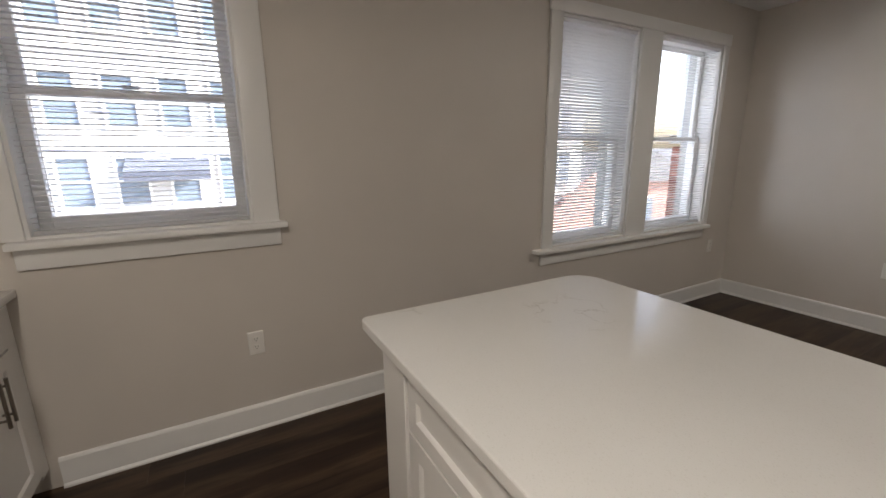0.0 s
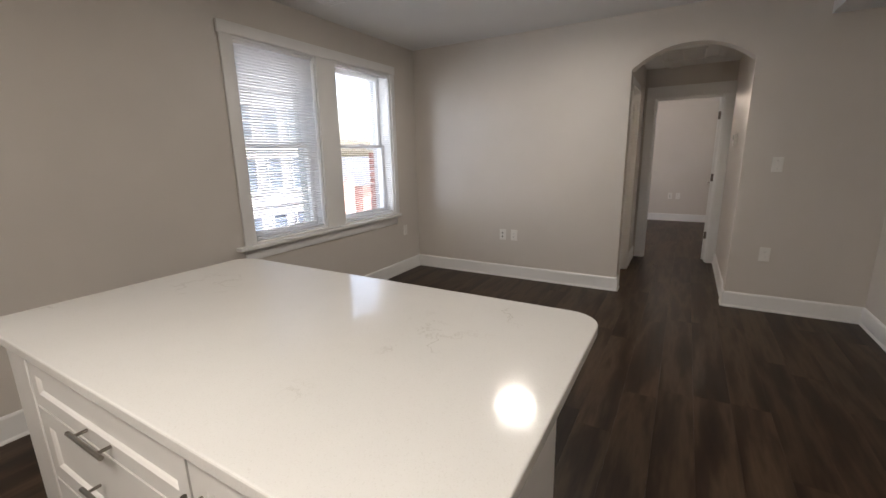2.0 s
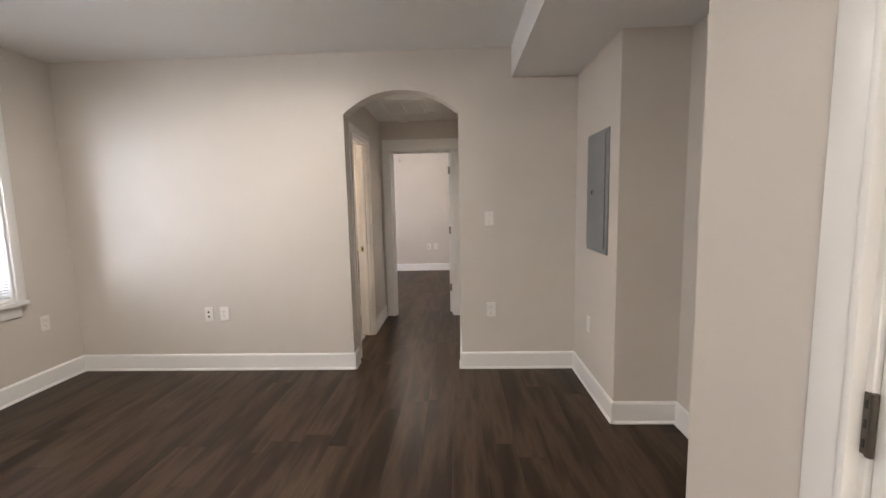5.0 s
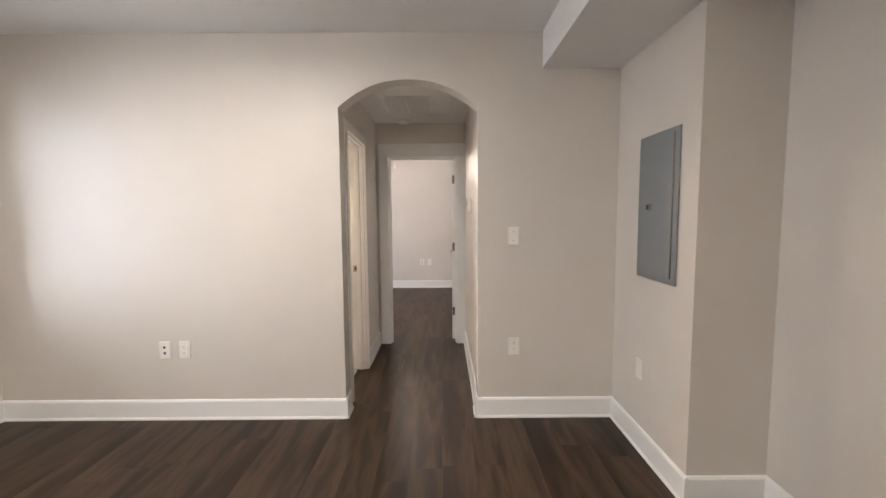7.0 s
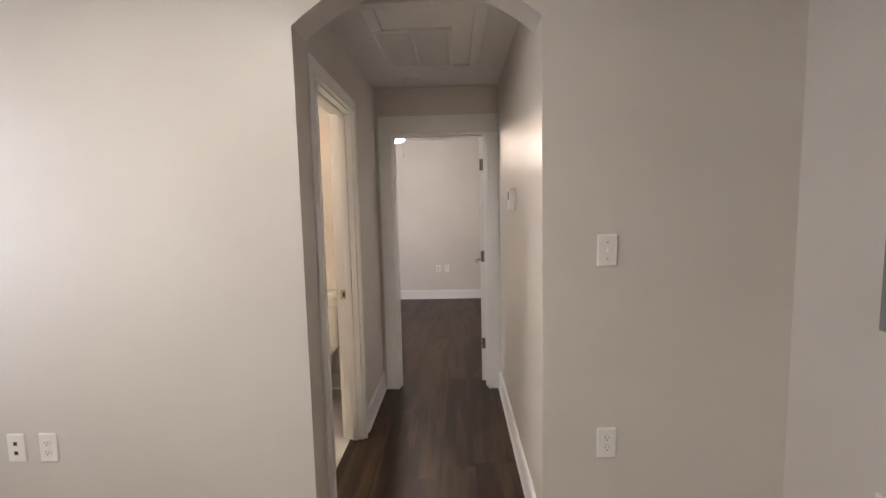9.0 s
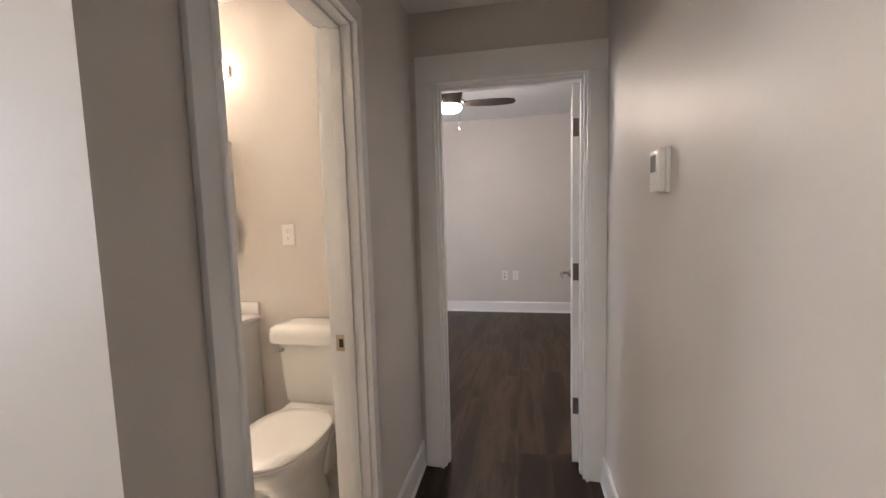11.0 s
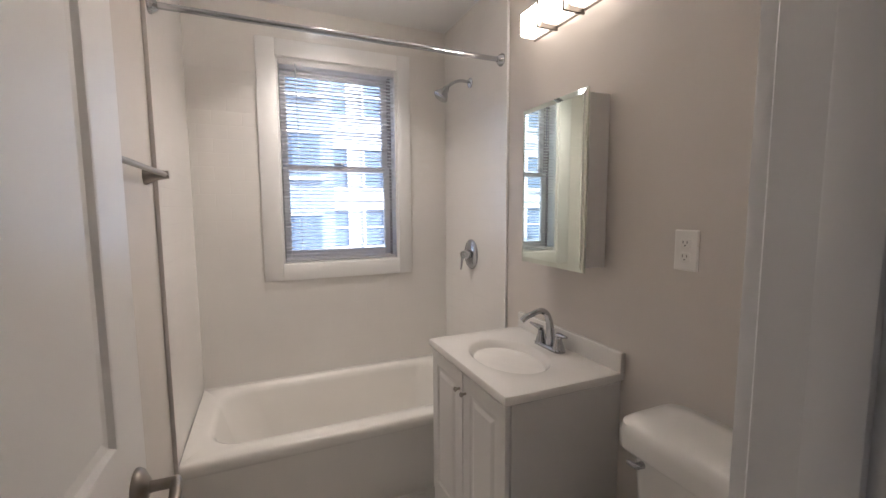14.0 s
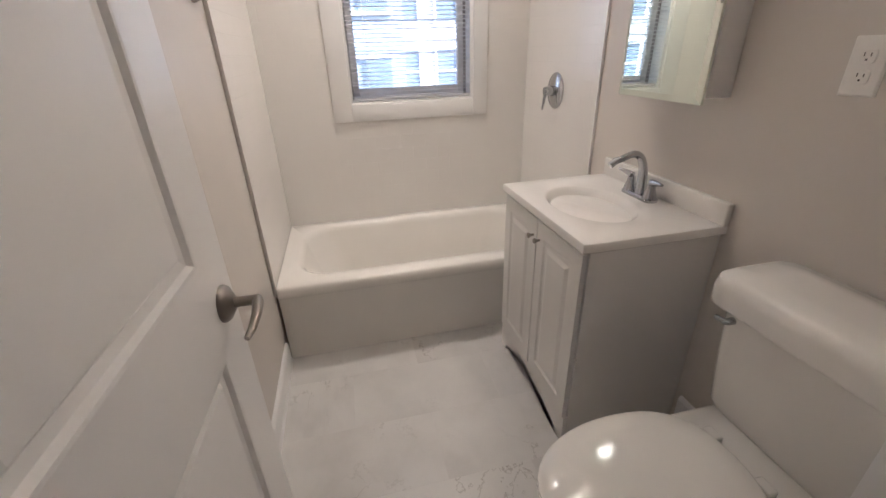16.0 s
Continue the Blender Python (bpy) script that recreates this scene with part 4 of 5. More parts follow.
def shower():
    s = thing("shower_fixture", pose(-2.15, YR - 0.009, 2.14), "chrome shower head on a bent wall arm", "shower")
    y = YR - 0.009
    rings = [[Vector((-2.15 + r * math.cos(2 * math.pi * i / 24), y - d, 2.145 + r * math.sin(2 * math.pi * i / 24))) for i in range(24)] for r, d in ((0.03, 0), (0.03, 0.004), (0.016, 0.014))]
    loft("flange", rings, CHROME, s, world_space=True)
    tube("arm", arc((-2.15, y, 2.145), (-2.15, y - 0.09, 2.17), (-2.155, y - 0.15, 2.10), 8), 0.009, CHROME, s, 10, True)
    a, b = Vector((-2.155, y - 0.145, 2.108)), Vector((-2.16, y - 0.19, 2.045))
    d = (b - a)
    tube("head", [a, a + d * 0.2, a + d * 0.4, a + d * 0.75, a + d * 0.95, b], [0.012, 0.02, 0.022, 0.042, 0.045, 0.04], CHROME, s, 24, True)
    v = thing("shower_valve", pose(-2.13, y, 1.138), "round chrome shower valve with a lever", "shower valve")
    rings = [[Vector((-2.13 + r * math.cos(2 * math.pi * i / 36), y - k, 1.138 + 1.08 * r * math.sin(2 * math.pi * i / 36))) for i in range(36)] for r, k in ((0.083, 0), (0.083, 0.004), (0.076, 0.011), (0.04, 0.016), (0.028, 0.018))]
    loft("escutcheon", rings, CHROME, v, world_space=True)
    tube("barrel", [(-2.13, y - 0.015, 1.138), (-2.13, y - 0.05, 1.138), (-2.13, y - 0.066, 1.138)], [0.026, 0.024, 0.02], CHROME, v, 20, True)
    tube("lever", [(-2.13, y - 0.055, 1.14), (-2.135, y - 0.062, 1.10), (-2.14, y - 0.066, 1.045)], [0.009, 0.008, 0.005], CHROME, v, 10, True)
    r = thing("shower_rod", pose(-1.80, 0.9, 2.163), "polished metal shower curtain rod without a curtain", "curtain rod")
    tube("rod", [(-1.80, YL + 0.012, 2.163), (-1.80, YR - 0.008, 2.163)], 0.0125, CHROME, r, 16, True)
    for y0, s0 in ((YL + 0.012, 1), (YR - 0.008, -1)):
        tube("flange", [(-1.80, y0, 2.163), (-1.80, y0 + s0 * 0.006, 2.163), (-1.80, y0 + s0 * 0.03, 2.163)], [0.032, 0.032, 0.016], CHROME, r, 20, True)


shower()


def towel_bar():
    b = thing("towel_bar", pose(-1.32, YL, 1.535), "brushed nickel towel bar on a bathroom wall", "towel bar")
    tube("bar", [(-1.655, YL + 0.062, 1.535), (-1.0, YL + 0.062, 1.535)], 0.0085, NICKEL, b, 14, True)
    for x in (-1.625, -1.03):
        tube("post", [(x, YL, 1.53), (x, YL + 0.006, 1.53), (x, YL + 0.035, 1.532), (x, YL + 0.072, 1.535)], [0.03, 0.03, 0.018, 0.013], NICKEL, b, 18, True)


towel_bar()


def vanity():
    v = thing("bathroom_vanity", pose(-1.28, 1.42, 0), "white two-door vanity with a moulded oval basin", "vanity")
    x0, x1, y0, y1 = -1.59, -0.975, 1.205, YR - 0.002
    for xa in (x0, x1 - 0.015):
        boxes("side_panel", [(xa, xa + 0.015, y0, y1, 0, 0.80)], CAB, v, 0.0015, 1, True)
    boxes("carcass", [(x0 + 0.016, x1 - 0.016, y0 + 0.004, y1, 0.10, 0.798)], CAB, v, 0.0015, 1, True)
    # board added behind the toe arch so that its shaded gap looks less black
    boxes("kick_board", [(x0 + 0.016, x1 - 0.016, y0 + 0.03, y0 + 0.045, 0.0, 0.099)], CAB, v, 0.001, 1, True)
    bm = bmesh.new()
    half, mid = (x1 - x0) / 2, (x0 + x1) / 2
    out = [(x0, 0.0), (x0 + 0.05, 0.0), (x0 + 0.058, 0.03)]
    for i in range(13):
        u = -1 + 2 * i / 12
        out.append((mid + (half - 0.075) * u, 0.075 - 0.04 * abs(u) ** 3))
    out += [(x1 - 0.058, 0.03), (x1 - 0.05, 0.0), (x1, 0.0), (x1, 0.13), (x0, 0.13)]
    a = [bm.verts.new((x, y0 - 0.016, z)) for x, z in out]
    b = [bm.verts.new((x, y0, z)) for x, z in out]
    bm.faces.new(a)
    bm.faces.new(b[::-1])
    for i in range(len(out)):
        j = (i + 1) % len(out)
        bm.faces.new((a[i], b[i], b[j], a[j]))
    bmesh.ops.triangulate(bm, faces=[f for f in bm.faces if len(f.verts) > 4])
    finish("toe_apron", bm, CAB, v, world_space=True)
    w = (x1 - x0) / 2 - 0.0065
    for xa, hx in ((x0 + 0.002, 1), (mid + 0.0035, -1)):
        d = thing("door", pose(xa, y0 - 0.0215, 0.133))
        d.parent = v
        d.matrix_parent_inverse = v.matrix_basis.inverted()
        panelled("face", w, 0.655, 0.017, [(0.052, w - 0.052, 0.055, 0.600)], CAB, d, ((0.008, -0.005), (0.014, 0.0), (0.016, 0.006)))
        kx = w - 0.022 if hx == 1 else 0.022
        tube("knob", [(kx, 0, 0.585), (kx, -0.012, 0.585), (kx, -0.02, 0.585), (kx, -0.024, 0.585)], [0.005, 0.005, 0.011, 0.008], NICKEL, d, 14)
    # top with the basin sunk into it
    tx0, tx1, ty0, ty1, top = -1.605, -0.958, 1.172, YR - 0.001, 0.832
    cx, cy = (tx0 + tx1) / 2, (ty0 + ty1) / 2
    hx, hy = (tx1 - tx0) / 2, (ty1 - ty0) / 2
    sx, sy = -1.285, 1.385
    n = 48

    def rect(z, g):
        pts = []
        for i in range(n):
            a = 2 * math.pi * i / n
            c, s = math.cos(a), math.sin(a)
            k = min((hx - g) / max(abs(c), 1e-6), (hy - g) / max(abs(s), 1e-6))
            pts.append(Vector((cx + c * k, cy + s * k, z)))
        return pts

    rings = [rect(top - 0.032, 0.004), rect(top - 0.028, 0.0), rect(top - 0.006, 0.0), rect(top - 0.001, 0.003), rect(top, 0.008)]
    rings += [oval(sx, sy, 0.205, 0.148, top, n), oval(sx, sy, 0.197, 0.14, top - 0.004, n), oval(sx, sy, 0.185, 0.128, top - 0.022, n), oval(sx, sy, 0.155, 0.105, top - 0.07, n),
              oval(sx, sy, 0.10, 0.068, top - 0.11, n), oval(sx, sy, 0.03, 0.03, top - 0.125, n), oval(sx, sy, 0.02, 0.02, top - 0.13, n)]
    loft("basin_top", rings, MARBLETOP, v, world_space=True)
    boxes("backsplash", [(tx0, tx1, ty1 - 0.022, ty1, top - 0.002, top + 0.072)], MARBLETOP, v, 0.005, 3, True)
    f = thing("faucet", pose(-1.285, 1.585, top), "chrome two-handle basin faucet", "faucet")
    loft("base", [rounded(-1.285, 1.588, 0.085, 0.026, 0.024, top), rounded(-1.285, 1.588, 0.085, 0.026, 0.024, top + 0.008), rounded(-1.285, 1.588, 0.078, 0.02, 0.02, top + 0.014)], CHROME, f, world_space=True)
    spout = arc((-1.285, 1.59, top + 0.01), (-1.285, 1.60, top + 0.20), (-1.285, 1.50, top + 0.152), 10) + [Vector((-1.285, 1.465, top + 0.142)), Vector((-1.285, 1.447, top + 0.128))]
    tube("spout", spout, [0.02, 0.019, 0.017, 0.0155, 0.0145, 0.014, 0.0135, 0.013, 0.0125, 0.012, 0.012, 0.0125, 0.012], CHROME, f, 16, True)
    for s in (-1, 1):
        x = -1.285 + 0.055 * s
        tube("handle_base", [(x, 1.588, top + 0.008), (x, 1.588, top + 0.02), (x, 1.588, top + 0.045), (x, 1.588, top + 0.062)], [0.026, 0.024, 0.016, 0.014], CHROME, f, 18, True)
        tube("handle", [(x, 1.588, top + 0.066), (x + 0.02 * s, 1.583, top + 0.072), (x + 0.065 * s, 1.575, top + 0.078)], [0.014, 0.011, 0.005], CHROME, f, 12, True)


vanity()


def medicine_cabinet():
    c = thing("medicine_cabinet", pose(-1.24, YR, 1.18), "mirror-fronted white medicine cabinet hung on a beige wall", "medicine cabinet")
    boxes("box", [(-1.447, -1.070, 1.574, YR - 0.001, 1.195, 1.815)], CAB, c, 0.002, 1, True)
    x0, x1, z0, z1, y = -1.459, -1.058, 1.180, 1.828, 1.570
    cx, cz = (x0 + x1) / 2, (z0 + z1) / 2
    hx, hz = (x1 - x0) / 2, (z1 - z0) / 2

    def rect(d, g):
        return [Vector((cx + sx * (hx - g), y - d - 0.01 * (1 + sx * (hx - g) / hx) / 2, cz + sz * (hz - g))) for sx, sz in ((-1, -1), (1, -1), (1, 1), (-1, 1))]

    loft("mirror_door", [rect(0.0, 0), rect(0.008, 0), rect(0.0125, 0.02)], MIRROR, c, smooth=False, world_space=True)


medicine_cabinet()


def vanity_lamp():
    v = thing("vanity_lamp", pose(-1.31, YR, 2.2), "three-light vanity bar with lit frosted cube shades", "wall lamp")
    boxes("backplate", [(-1.50, -1.04, YR - 0.022, YR - 0.001, 2.165, 2.225)], CHROME, v, 0.004, 2, True)
    for i in range(3):
        x = -1.425 + 0.155 * i
        boxes("shade", [(x - 0.070, x + 0.070, 1.565, YR - 0.03, 2.145, 2.245)], GLOWVAN, v, 0.008, 3, True)
        boxes("front_glass", [(x - 0.063, x + 0.063, 1.562, 1.5655, 2.153, 2.237)], GLOWFRONT, v, 0.001, 1, True)
        boxes("shade_rim", [(x - 0.071, x + 0.071, 1.635, YR - 0.022, 2.140, 2.1448)], HINGE, v, 0.001, 1, True)
        if i:
            boxes("divider", [(x - 0.083, x - 0.072, 1.545, YR - 0.022, 2.13, 2.255)], HINGE, v, 0.001, 1, True)


vanity_lamp()


def toilet():
    t = thing("toilet", pose(-0.53, 1.3, 0), "white two-piece porcelain toilet with its lid down", "toilet")
    cx = -0.525
    tank = [rounded(cx, 1.553, 0.185, 0.075, 0.035, 0.405), rounded(cx, 1.553, 0.195, 0.085, 0.035, 0.43), rounded(cx, 1.546, 0.202, 0.096, 0.04, 0.60), rounded(cx, 1.544, 0.212, 0.099, 0.04, 0.7405)]
    loft("tank", tank, PORCELAIN, t, world_space=True)
    lid = [rounded(cx, 1.540, 0.200, 0.090, 0.04, 0.7412), rounded(cx, 1.532, 0.229, 0.117, 0.05, 0.7412), rounded(cx, 1.531, 0.234, 0.121, 0.05, 0.7425), rounded(cx, 1.531, 0.236, 0.123, 0.05, 0.746), rounded(cx, 1.531, 0.237, 0.124, 0.052, 0.752), rounded(cx, 1.531, 0.239, 0.126, 0.055, 0.79), rounded(cx, 1.531, 0.234, 0.121, 0.055, 0.814), rounded(cx, 1.531, 0.216, 0.104, 0.05, 0.828), rounded(cx, 1.531, 0.15, 0.05, 0.03, 0.833)]
    loft("tank_lid", lid, PORCELAIN, t, world_space=True)

    def egg(yc, wide, back, ahead, z, n=40):
        pts = []
        for i in range(n):
            a = 2 * math.pi * i / n
            c, s = math.cos(a), math.sin(a)
            y = yc + (back * abs(s) ** 0.75 if s > 0 else -ahead * abs(s)) * 1.0
            pts.append(Vector((cx + wide * math.copysign(abs(c) ** 0.85, c), y, z)))
        return pts

    bowl = [egg(1.27, 0.105, 0.16, 0.16, 0.0), egg(1.27, 0.108, 0.165, 0.165, 0.02), egg(1.27, 0.098, 0.15, 0.15, 0.06), egg(1.25, 0.10, 0.15, 0.17, 0.16), egg(1.21, 0.135, 0.18, 0.23, 0.27), egg(1.17, 0.172, 0.215, 0.275, 0.35), egg(1.16, 0.182, 0.225, 0.285, 0.385), egg(1.16, 0.178, 0.22, 0.28, 0.395)]
    loft("bowl", bowl, PORCELAIN, t, world_space=True)
    loft("deck", [rounded(cx, 1.47, 0.10, 0.16, 0.04, 0.12), rounded(cx, 1.47, 0.13, 0.165, 0.04, 0.30), rounded(cx, 1.475, 0.17, 0.165, 0.04, 0.37), rounded(cx, 1.475, 0.175, 0.165, 0.04, 0.395), rounded(cx, 1.475, 0.165, 0.155, 0.04, 0.403)], PORCELAIN, t, world_space=True)
    loft("seat", [egg(1.155, 0.184, 0.22, 0.275, 0.398), egg(1.155, 0.188, 0.224, 0.28, 0.403), egg(1.155, 0.188, 0.224, 0.28, 0.411), egg(1.155, 0.184, 0.22, 0.276, 0.414)], PORCELAIN, t, world_space=True)
    loft("seat_lid", [egg(1.155, 0.184, 0.218, 0.273, 0.416), egg(1.155, 0.19, 0.222, 0.28, 0.421), egg(1.155, 0.19, 0.222, 0.28, 0.429), egg(1.155, 0.182, 0.214, 0.272, 0.436), egg(1.155, 0.13, 0.16, 0.21, 0.440), egg(1.155, 0.04, 0.05, 0.06, 0.441)], PORCELAIN, t, world_space=True)
    for s in (-1, 1):
        boxes("seat_hinge", [(cx + s * 0.075 - 0.022, cx + s * 0.075 + 0.022, 1.368, 1.398, 0.402, 0.428)], PORCELAIN, t, 0.006, 3, True)
    tube("flush_lever", [(-0.69, 1.452, 0.705), (-0.69, 1.43, 0.705), (-0.695, 1.426, 0.703), (-0.722, 1.428, 0.700)], [0.011, 0.009, 0.008, 0.007], CHROME, t, 10, True)


toilet()


def tub_lamp():
    c = thing("recessed_lamp", pose(-2.2, 0.86, HB), "small round recessed ceiling lamp over a bathtub, lit", "ceiling lamp", "ceiling lamps")
    turned("trim_ring", [(0.06, -0.0005), (0.088, -0.0005), (0.088, -0.006), (0.08, -0.010), (0.064, -0.010), (0.06, -0.004)], TRIM, c)
    turned("lens", [(0.062, -0.003), (0.062, -0.006), (0.03, -0.009), (0.004, -0.0095)], GLOWCEIL, c)


tub_lamp()


# ---- outside ----
GZ = -3.3
tagged(boxes("ground", [(-900, 900, -900, 900, GZ - 0.3, GZ)], CONCRETE), kind="structure")
tagged(boxes("road", [(-11.5, -5.5, -300, 300, GZ, GZ + 0.012)], ASPHALT), kind="structure")
tagged(boxes("kerb", [(-5.5, -5.36, -300, 300, GZ, GZ + 0.14), (-11.64, -11.5, -300, 300, GZ, GZ + 0.14)], CONCRETE), kind="structure")


def facade_window(x, y, z, wide, high):
    w = thing("house_window", pose(x, y, z))
    boxes("frame", [(0, 0.06, -wide / 2 - 0.07, -wide / 2, -0.07, high + 0.09), (0, 0.06, wide / 2, wide / 2 + 0.07, -0.07, high + 0.09), (0, 0.07, -wide / 2, wide / 2, high, high + 0.09), (0, 0.1, -wide / 2 - 0.07, wide / 2 + 0.07, -0.12, -0.07), (0.01, 0.045, -wide / 2, wide / 2, high * 0.48, high * 0.53)], TRIM, w)
    boxes("pane", [(0.004, 0.02, -wide / 2, wide / 2, 0, high)], FARWIN, w)
    return w


def white_house():
    h = thing("apartment_house", pose(-17, -1, GZ), "white-sided apartment house with dark window panes", "house")
    boxes("wall", [(-24, -16, -16, 12.6, GZ, 10.5)], SIDING, h, 0, 1, True)
    boxes("roof", [(-24.3, -15.6, -16.4, 13.0, 10.5, 10.9)], ROOFM, h, 0.03, 2, True)
    boxes("band", [(-16.0, -15.93, -16, 12.6, z, z + 0.16) for z in (-0.75, 1.75, 4.3, 7.0)], TRIM, h, 0, 1, True)
    first = facade_window(-16.0, -6.65, 0.0, 0.72, 1.38)
    first.parent = h
    first.matrix_parent_inverse = h.matrix_basis.inverted()
    for z in (-2.6, 0.0, 2.3, 4.95, 7.6):
        for i in range(20):
            y = -14.7 + 1.37 * i
            if abs(y + 6.65) < 0.7 and z == 0.0:
                continue
            if -0.6 < y < 2.9:
                continue
            copy_thing(first, pose(-16.0, y, z))
    first.matrix_basis = pose(-16.0, -6.48, 0.0)
    # the white front's shadowed stretch, put into the colour of this grey-blue bay
    boxes("bay", [(-16.0, -14.6, -0.4, 2.75, GZ, 9.6)], GREYSIDE_SHADE, h, 0, 1, True)
    for z in (-0.2, 2.5, 5.2):
        boxes("bay_window", [(-14.6, -14.55, 0.2, 1.1, z, z + 1.4), (-14.6, -14.55, 1.4, 2.3, z, z + 1.4)], FARWIN, h, 0, 1, True)
        boxes("bay_trim", [(-14.6, -14.53, 0.1, 2.4, z + 1.4, z + 1.5), (-14.6, -14.5, 0.05, 2.45, z - 0.1, z)], TRIM, h, 0, 1, True)
    a = thing("awning", pose(-15.5, -5.5, 1.0), "dark cloth awning with a scalloped edge on a house", "awning")
    rings = [[Vector((-16 + dx, y, z)) for dx, z in ((0, 1.36), (0.9, 0.98), (0.9, 0.72), (0.86, 0.72), (0.86, 0.95), (0, 1.28))] for y in (-6.6, -4.4)]
    loft("cloth", rings, AWNING, a, smooth=False, world_space=True)


white_house()


def brick_house(name, x0, x1, y0, y1, top, mat, label):
    h = thing(name, pose((x0 + x1) / 2, (y0 + y1) / 2, GZ), label, "house")
    boxes("wall", [(x0, x1, y0, y1, GZ, top)], mat, h, 0, 1, True)
    bm = bmesh.new()
    m = (y0 + y1) / 2
    for x in (x0 - 0.3, x1 + 0.3):
        for y, z in ((y0 - 0.3, top), (m, top + 1.6), (y1 + 0.3, top)):
            bm.verts.new((x, y, z))
    bm.verts.ensure_lookup_table()
    v = bm.verts
    bm.faces.new((v[0], v[1], v[2]))
    bm.faces.new((v[3], v[5], v[4]))
    bm.faces.new((v[0], v[3], v[4], v[1]))
    bm.faces.new((v[1], v[4], v[5], v[2]))
    bm.faces.new((v[2], v[5], v[3], v[0]))
    finish("roof", bm, ROOFM, h, world_space=True)
    for y in (y0 + 1.2, m, y1 - 1.2):
        for z in (GZ + 0.9,):
            if z + 1.3 < top:
                boxes("window", [(x1, x1 + 0.05, y - 0.45, y + 0.45, z, z + 1.3)], FARWIN, h, 0, 1, True)
                boxes("window_trim", [(x1, x1 + 0.07, y - 0.52, y + 0.52, z - 0.09, z), (x1, x1 + 0.07, y - 0.52, y + 0.52, z + 1.3, z + 1.38)], TRIM, h, 0, 1, True)


brick_house("low_brick_house", -21, -15, 13.4, 20.5, -0.2, REDWALL, "low terracotta house with a grey pitched roof")
brick_house("far_grey_house", -30, -22, 22.0, 32.0, -0.3, GREYSIDE_SHADE, "low grey-sided house with a dark roof")
brick_house("far_white_house", -34, -26, 36.0, 48.0, 0.2, SIDING, "distant white house with a dark roof")


def stair():
    s = thing("outside_stair", pose(-13.5, 9.5, GZ), "terracotta masonry stair climbing to a house", "stair")
    boxes("steps", [(-15.9, -14.4, 7.6 + 0.28 * i, 7.88 + 0.28 * i, GZ, GZ + 0.18 * (i + 1)) for i in range(15)], REDWALL, s, 0.01, 1, True)
    bm = bmesh.new()
    for x in (-14.4, -14.2):
        for y, z in ((7.4, GZ), (11.9, GZ), (11.9, GZ + 3.7), (11.6, GZ + 3.7), (7.4, GZ + 0.9)):
            bm.verts.new((x, y, z))
    bm.verts.ensure_lookup_table()
    v = bm.verts
    bm.faces.new(v[0:5])
    bm.faces.new(v[5:10][::-1])
    for i in range(5):
        j = (i + 1) % 5
        bm.faces.new((v[i], v[5 + i], v[5 + j], v[j]))
    finish("parapet", bm, REDWALL, s, world_space=True)


stair()


# street cable with its bracket
def cable():
    c = thing("overhead_cable", pose(-9, 0, 1.4), "thin dark overhead cables across the street", "cable")
    for k, (za, zb) in enumerate(((1.9, 1.5), (2.6, 2.0))):
        pts = [(-9.0 - 0.2 * k, -14 + 2.2 * i, za + (zb - za) * i / 12 - 0.35 * math.sin(math.pi * i / 12)) for i in range(13)]
        tube("wire", pts, 0.012, AWNING, c, 6, True)
    p = thing("street_pole", pose(-9.1, -14.0, GZ), "dark timber utility pole beside a road", "utility pole")
    tube("shaft", [(-9.1, -14.0, GZ), (-9.1, -14.0, 0.0), (-9.1, -14.0, 4.0)], [0.16, 0.14, 0.12], ROOFM, p, 14, True)
    q = copy_thing(p, pose(-9.1, 12.4, GZ))


cable()

# ---- brick face of the house, with the bricks beside the living-room window laid one by one ----
skin = slab("wall_brick_face", "y", -2.70, XO - 0.004, YK - 0.1, YE + 0.1, GZ, H + 0.4, [(KWIN[0] + 0.03, KWIN[1] - 0.03, 1.0, 2.26), (-2.33, -1.58, 0.69, 2.26), (-1.32, -0.46, 0.69, 2.26), (BWIN[0] + 0.03, BWIN[1] - 0.03, 1.02, 2.275), (DWIN[0], DWIN[1], 0.75, 2.2)], CONCRETE)
post = thing("window_post", pose(-2.71, -0.39, 1.50), "white painted post on a brick pier beside a window", "post")
boxes("shaft", [(-2.75, -2.702, -0.445, -0.30, 1.52, 2.40)], TRIM, post, 0.004, 2, True)
boxes("cap", [(-2.80, -2.702, -0.47, -0.28, 1.475, 1.52)], CONCRETE, post, 0.006, 2, True)
bm = bmesh.new()
add_box(bm, -0.05, 0.05, -0.107, 0.107, -0.0325, 0.0325)
bmesh.ops.bevel(bm, geom=bm.edges[:], offset=0.004, segments=1, affect="EDGES")
brick_mesh = bpy.data.meshes.new("brick")
bm.to_mesh(brick_mesh)
bm.free()
brick_mesh.materials.append(BRICK)
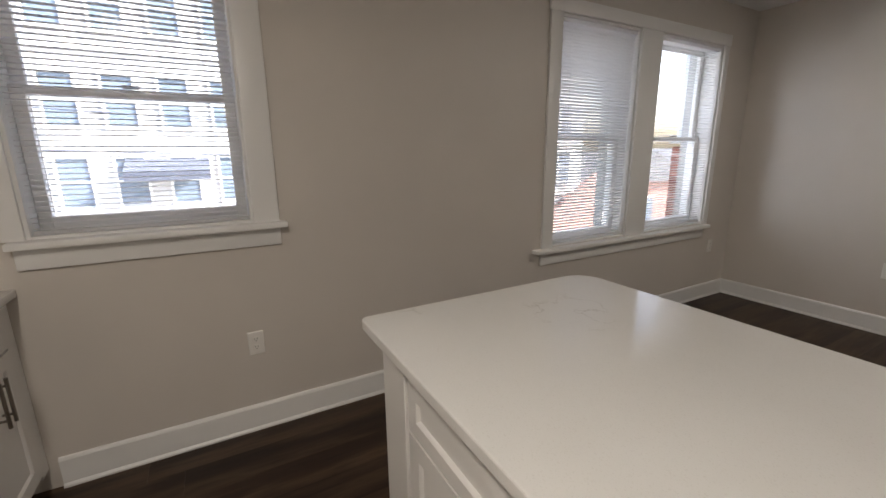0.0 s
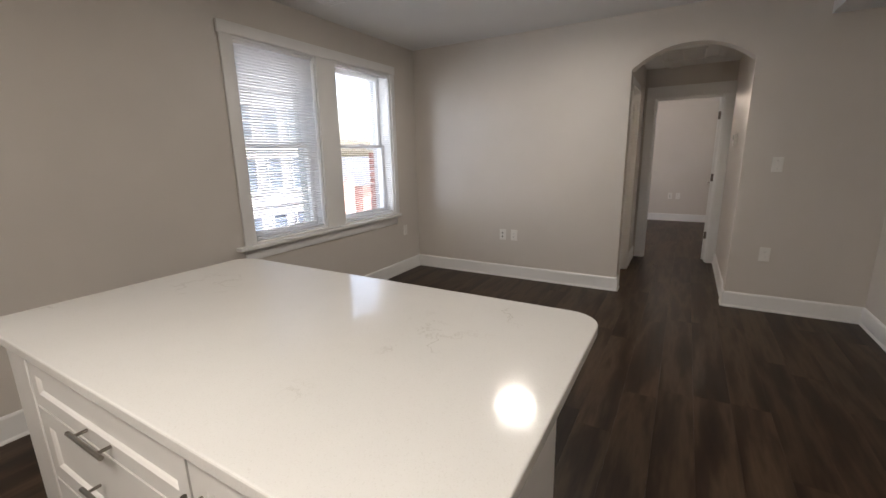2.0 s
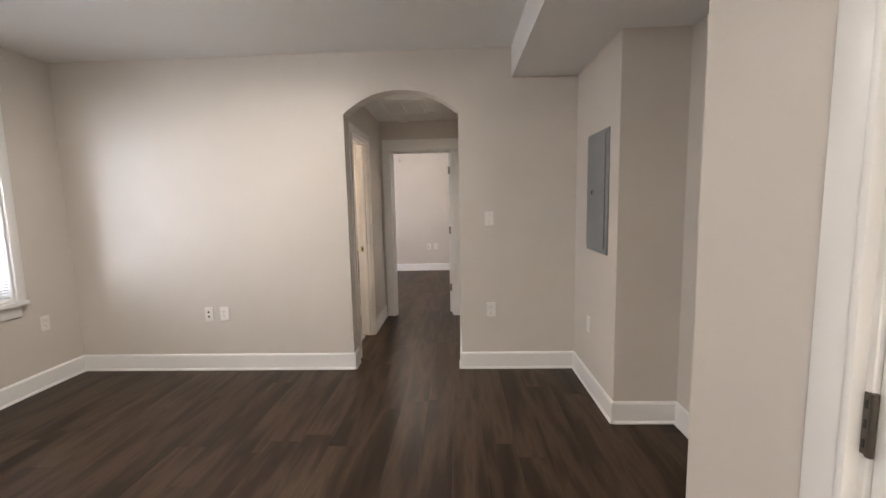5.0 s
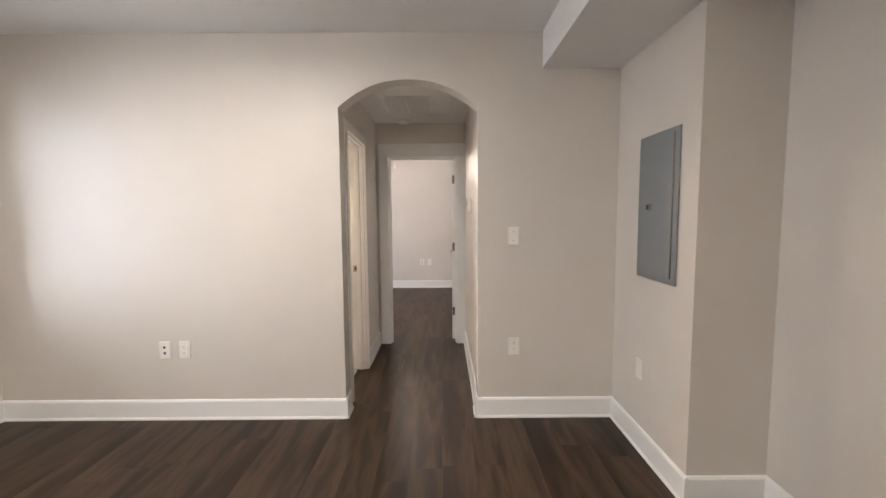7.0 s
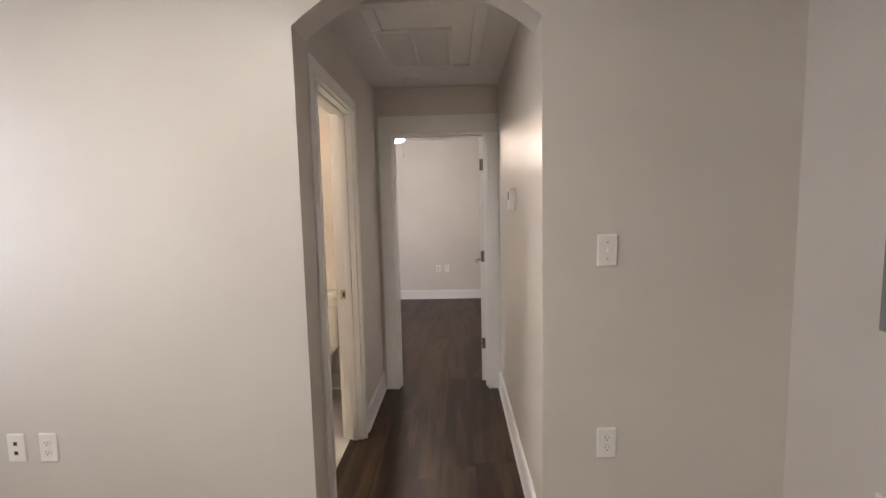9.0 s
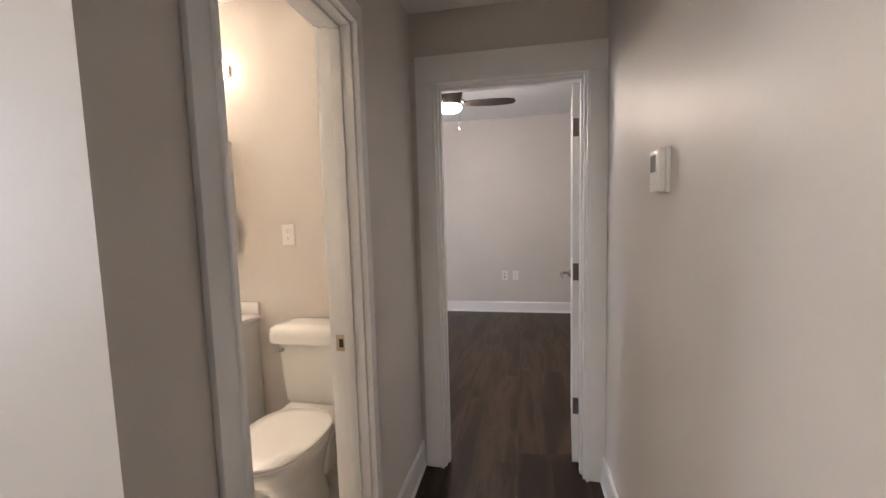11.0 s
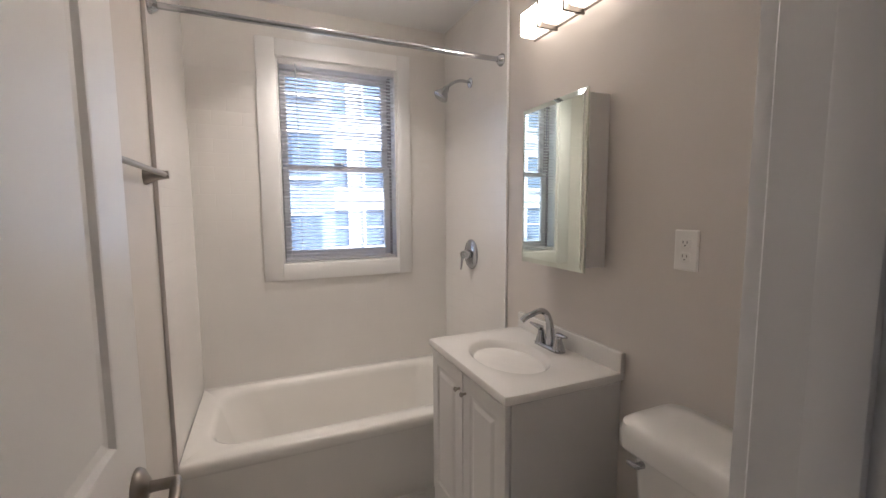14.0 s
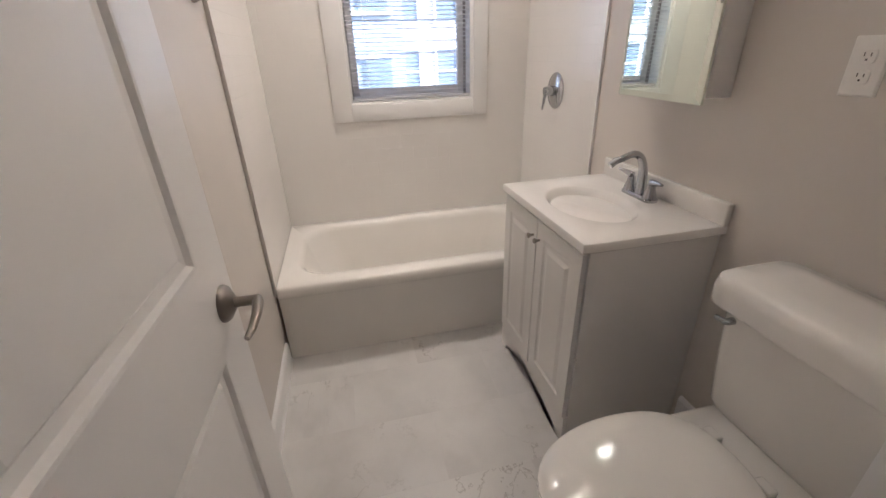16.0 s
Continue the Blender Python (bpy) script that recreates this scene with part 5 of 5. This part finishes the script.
for r in range(30):
    z = -0.72 + 0.0735 * r
    for c in range(4):
        b = new("brick", brick_mesh)
        b.parent = skin
        b.location = (-2.74, -0.335 + 0.225 * c + (0.0 if r % 2 else 0.112) - 0.0, z)
        if not r % 2 and c == 0:
            h = new("brick", brick_mesh)
            h.parent = skin
            h.location, h.scale = (-2.74, -0.391, z), (1, 0.47, 1)

# ---- floors, piece by piece ----
floor = thing("floor", pose(0, 0, 0), kind="structure")
bm = bmesh.new()
add_box(bm, 0.00012, 0.18188, 0.00012, 1.21988, -0.0055, 0.0)
top_edges = [e for e in bm.edges if all(abs(v.co.z) < 1e-6 for v in e.verts)]
bmesh.ops.bevel(bm, geom=top_edges, offset=0.00025, segments=1, affect="EDGES")
plank_mesh = bpy.data.meshes.new("plank")
bm.to_mesh(plank_mesh)
bm.free()
plank_mesh.materials.append(WOOD)
rng = random.Random(4)
for i in range(26):
    x = -2.42 + 0.182 * i
    y = YK - rng.uniform(0.0, 1.1)
    while y < YE:
        if not (x + 0.18 < -0.07 and y > 0.1 and y + 1.22 < 1.72):
            p = new("plank", plank_mesh)
            p.parent = floor
            a, b = max(y, YK), min(y + 1.22, YE)
            p.location, p.scale = (x, a, 0), (1, (b - a) / 1.22, 1)
        y += 1.22
bath_floor = thing("floor_bath", pose(0, 0, 0), kind="structure")
bm = bmesh.new()
add_box(bm, 0.0001, 0.3047, 0.0001, 0.6089, 0.001, 0.006)
edges = [e for e in bm.edges if all(abs(v.co.z - 0.006) < 1e-6 for v in e.verts)]
bmesh.ops.bevel(bm, geom=edges, offset=0.0003, segments=1, affect="EDGES")
tile_mesh = bpy.data.meshes.new("tile")
bm.to_mesh(tile_mesh)
bm.free()
tile_mesh.materials.append(MARBLE)
for i in range(6):
    for j in range(-1, 3):
        y = 0.14 + 0.609 * j + (0.3045 if i % 2 else 0.0)
        if y > 1.66 or y + 0.609 < 0.14:
            continue
        a, b = max(y, 0.15), min(y + 0.609, 1.66)
        p = new("tile", tile_mesh)
        p.parent = bath_floor
        p.location, p.scale = (-1.85 + 0.3048 * i, a, 0), (1 if i < 5 else 0.72, (b - a) / 0.609, 1)
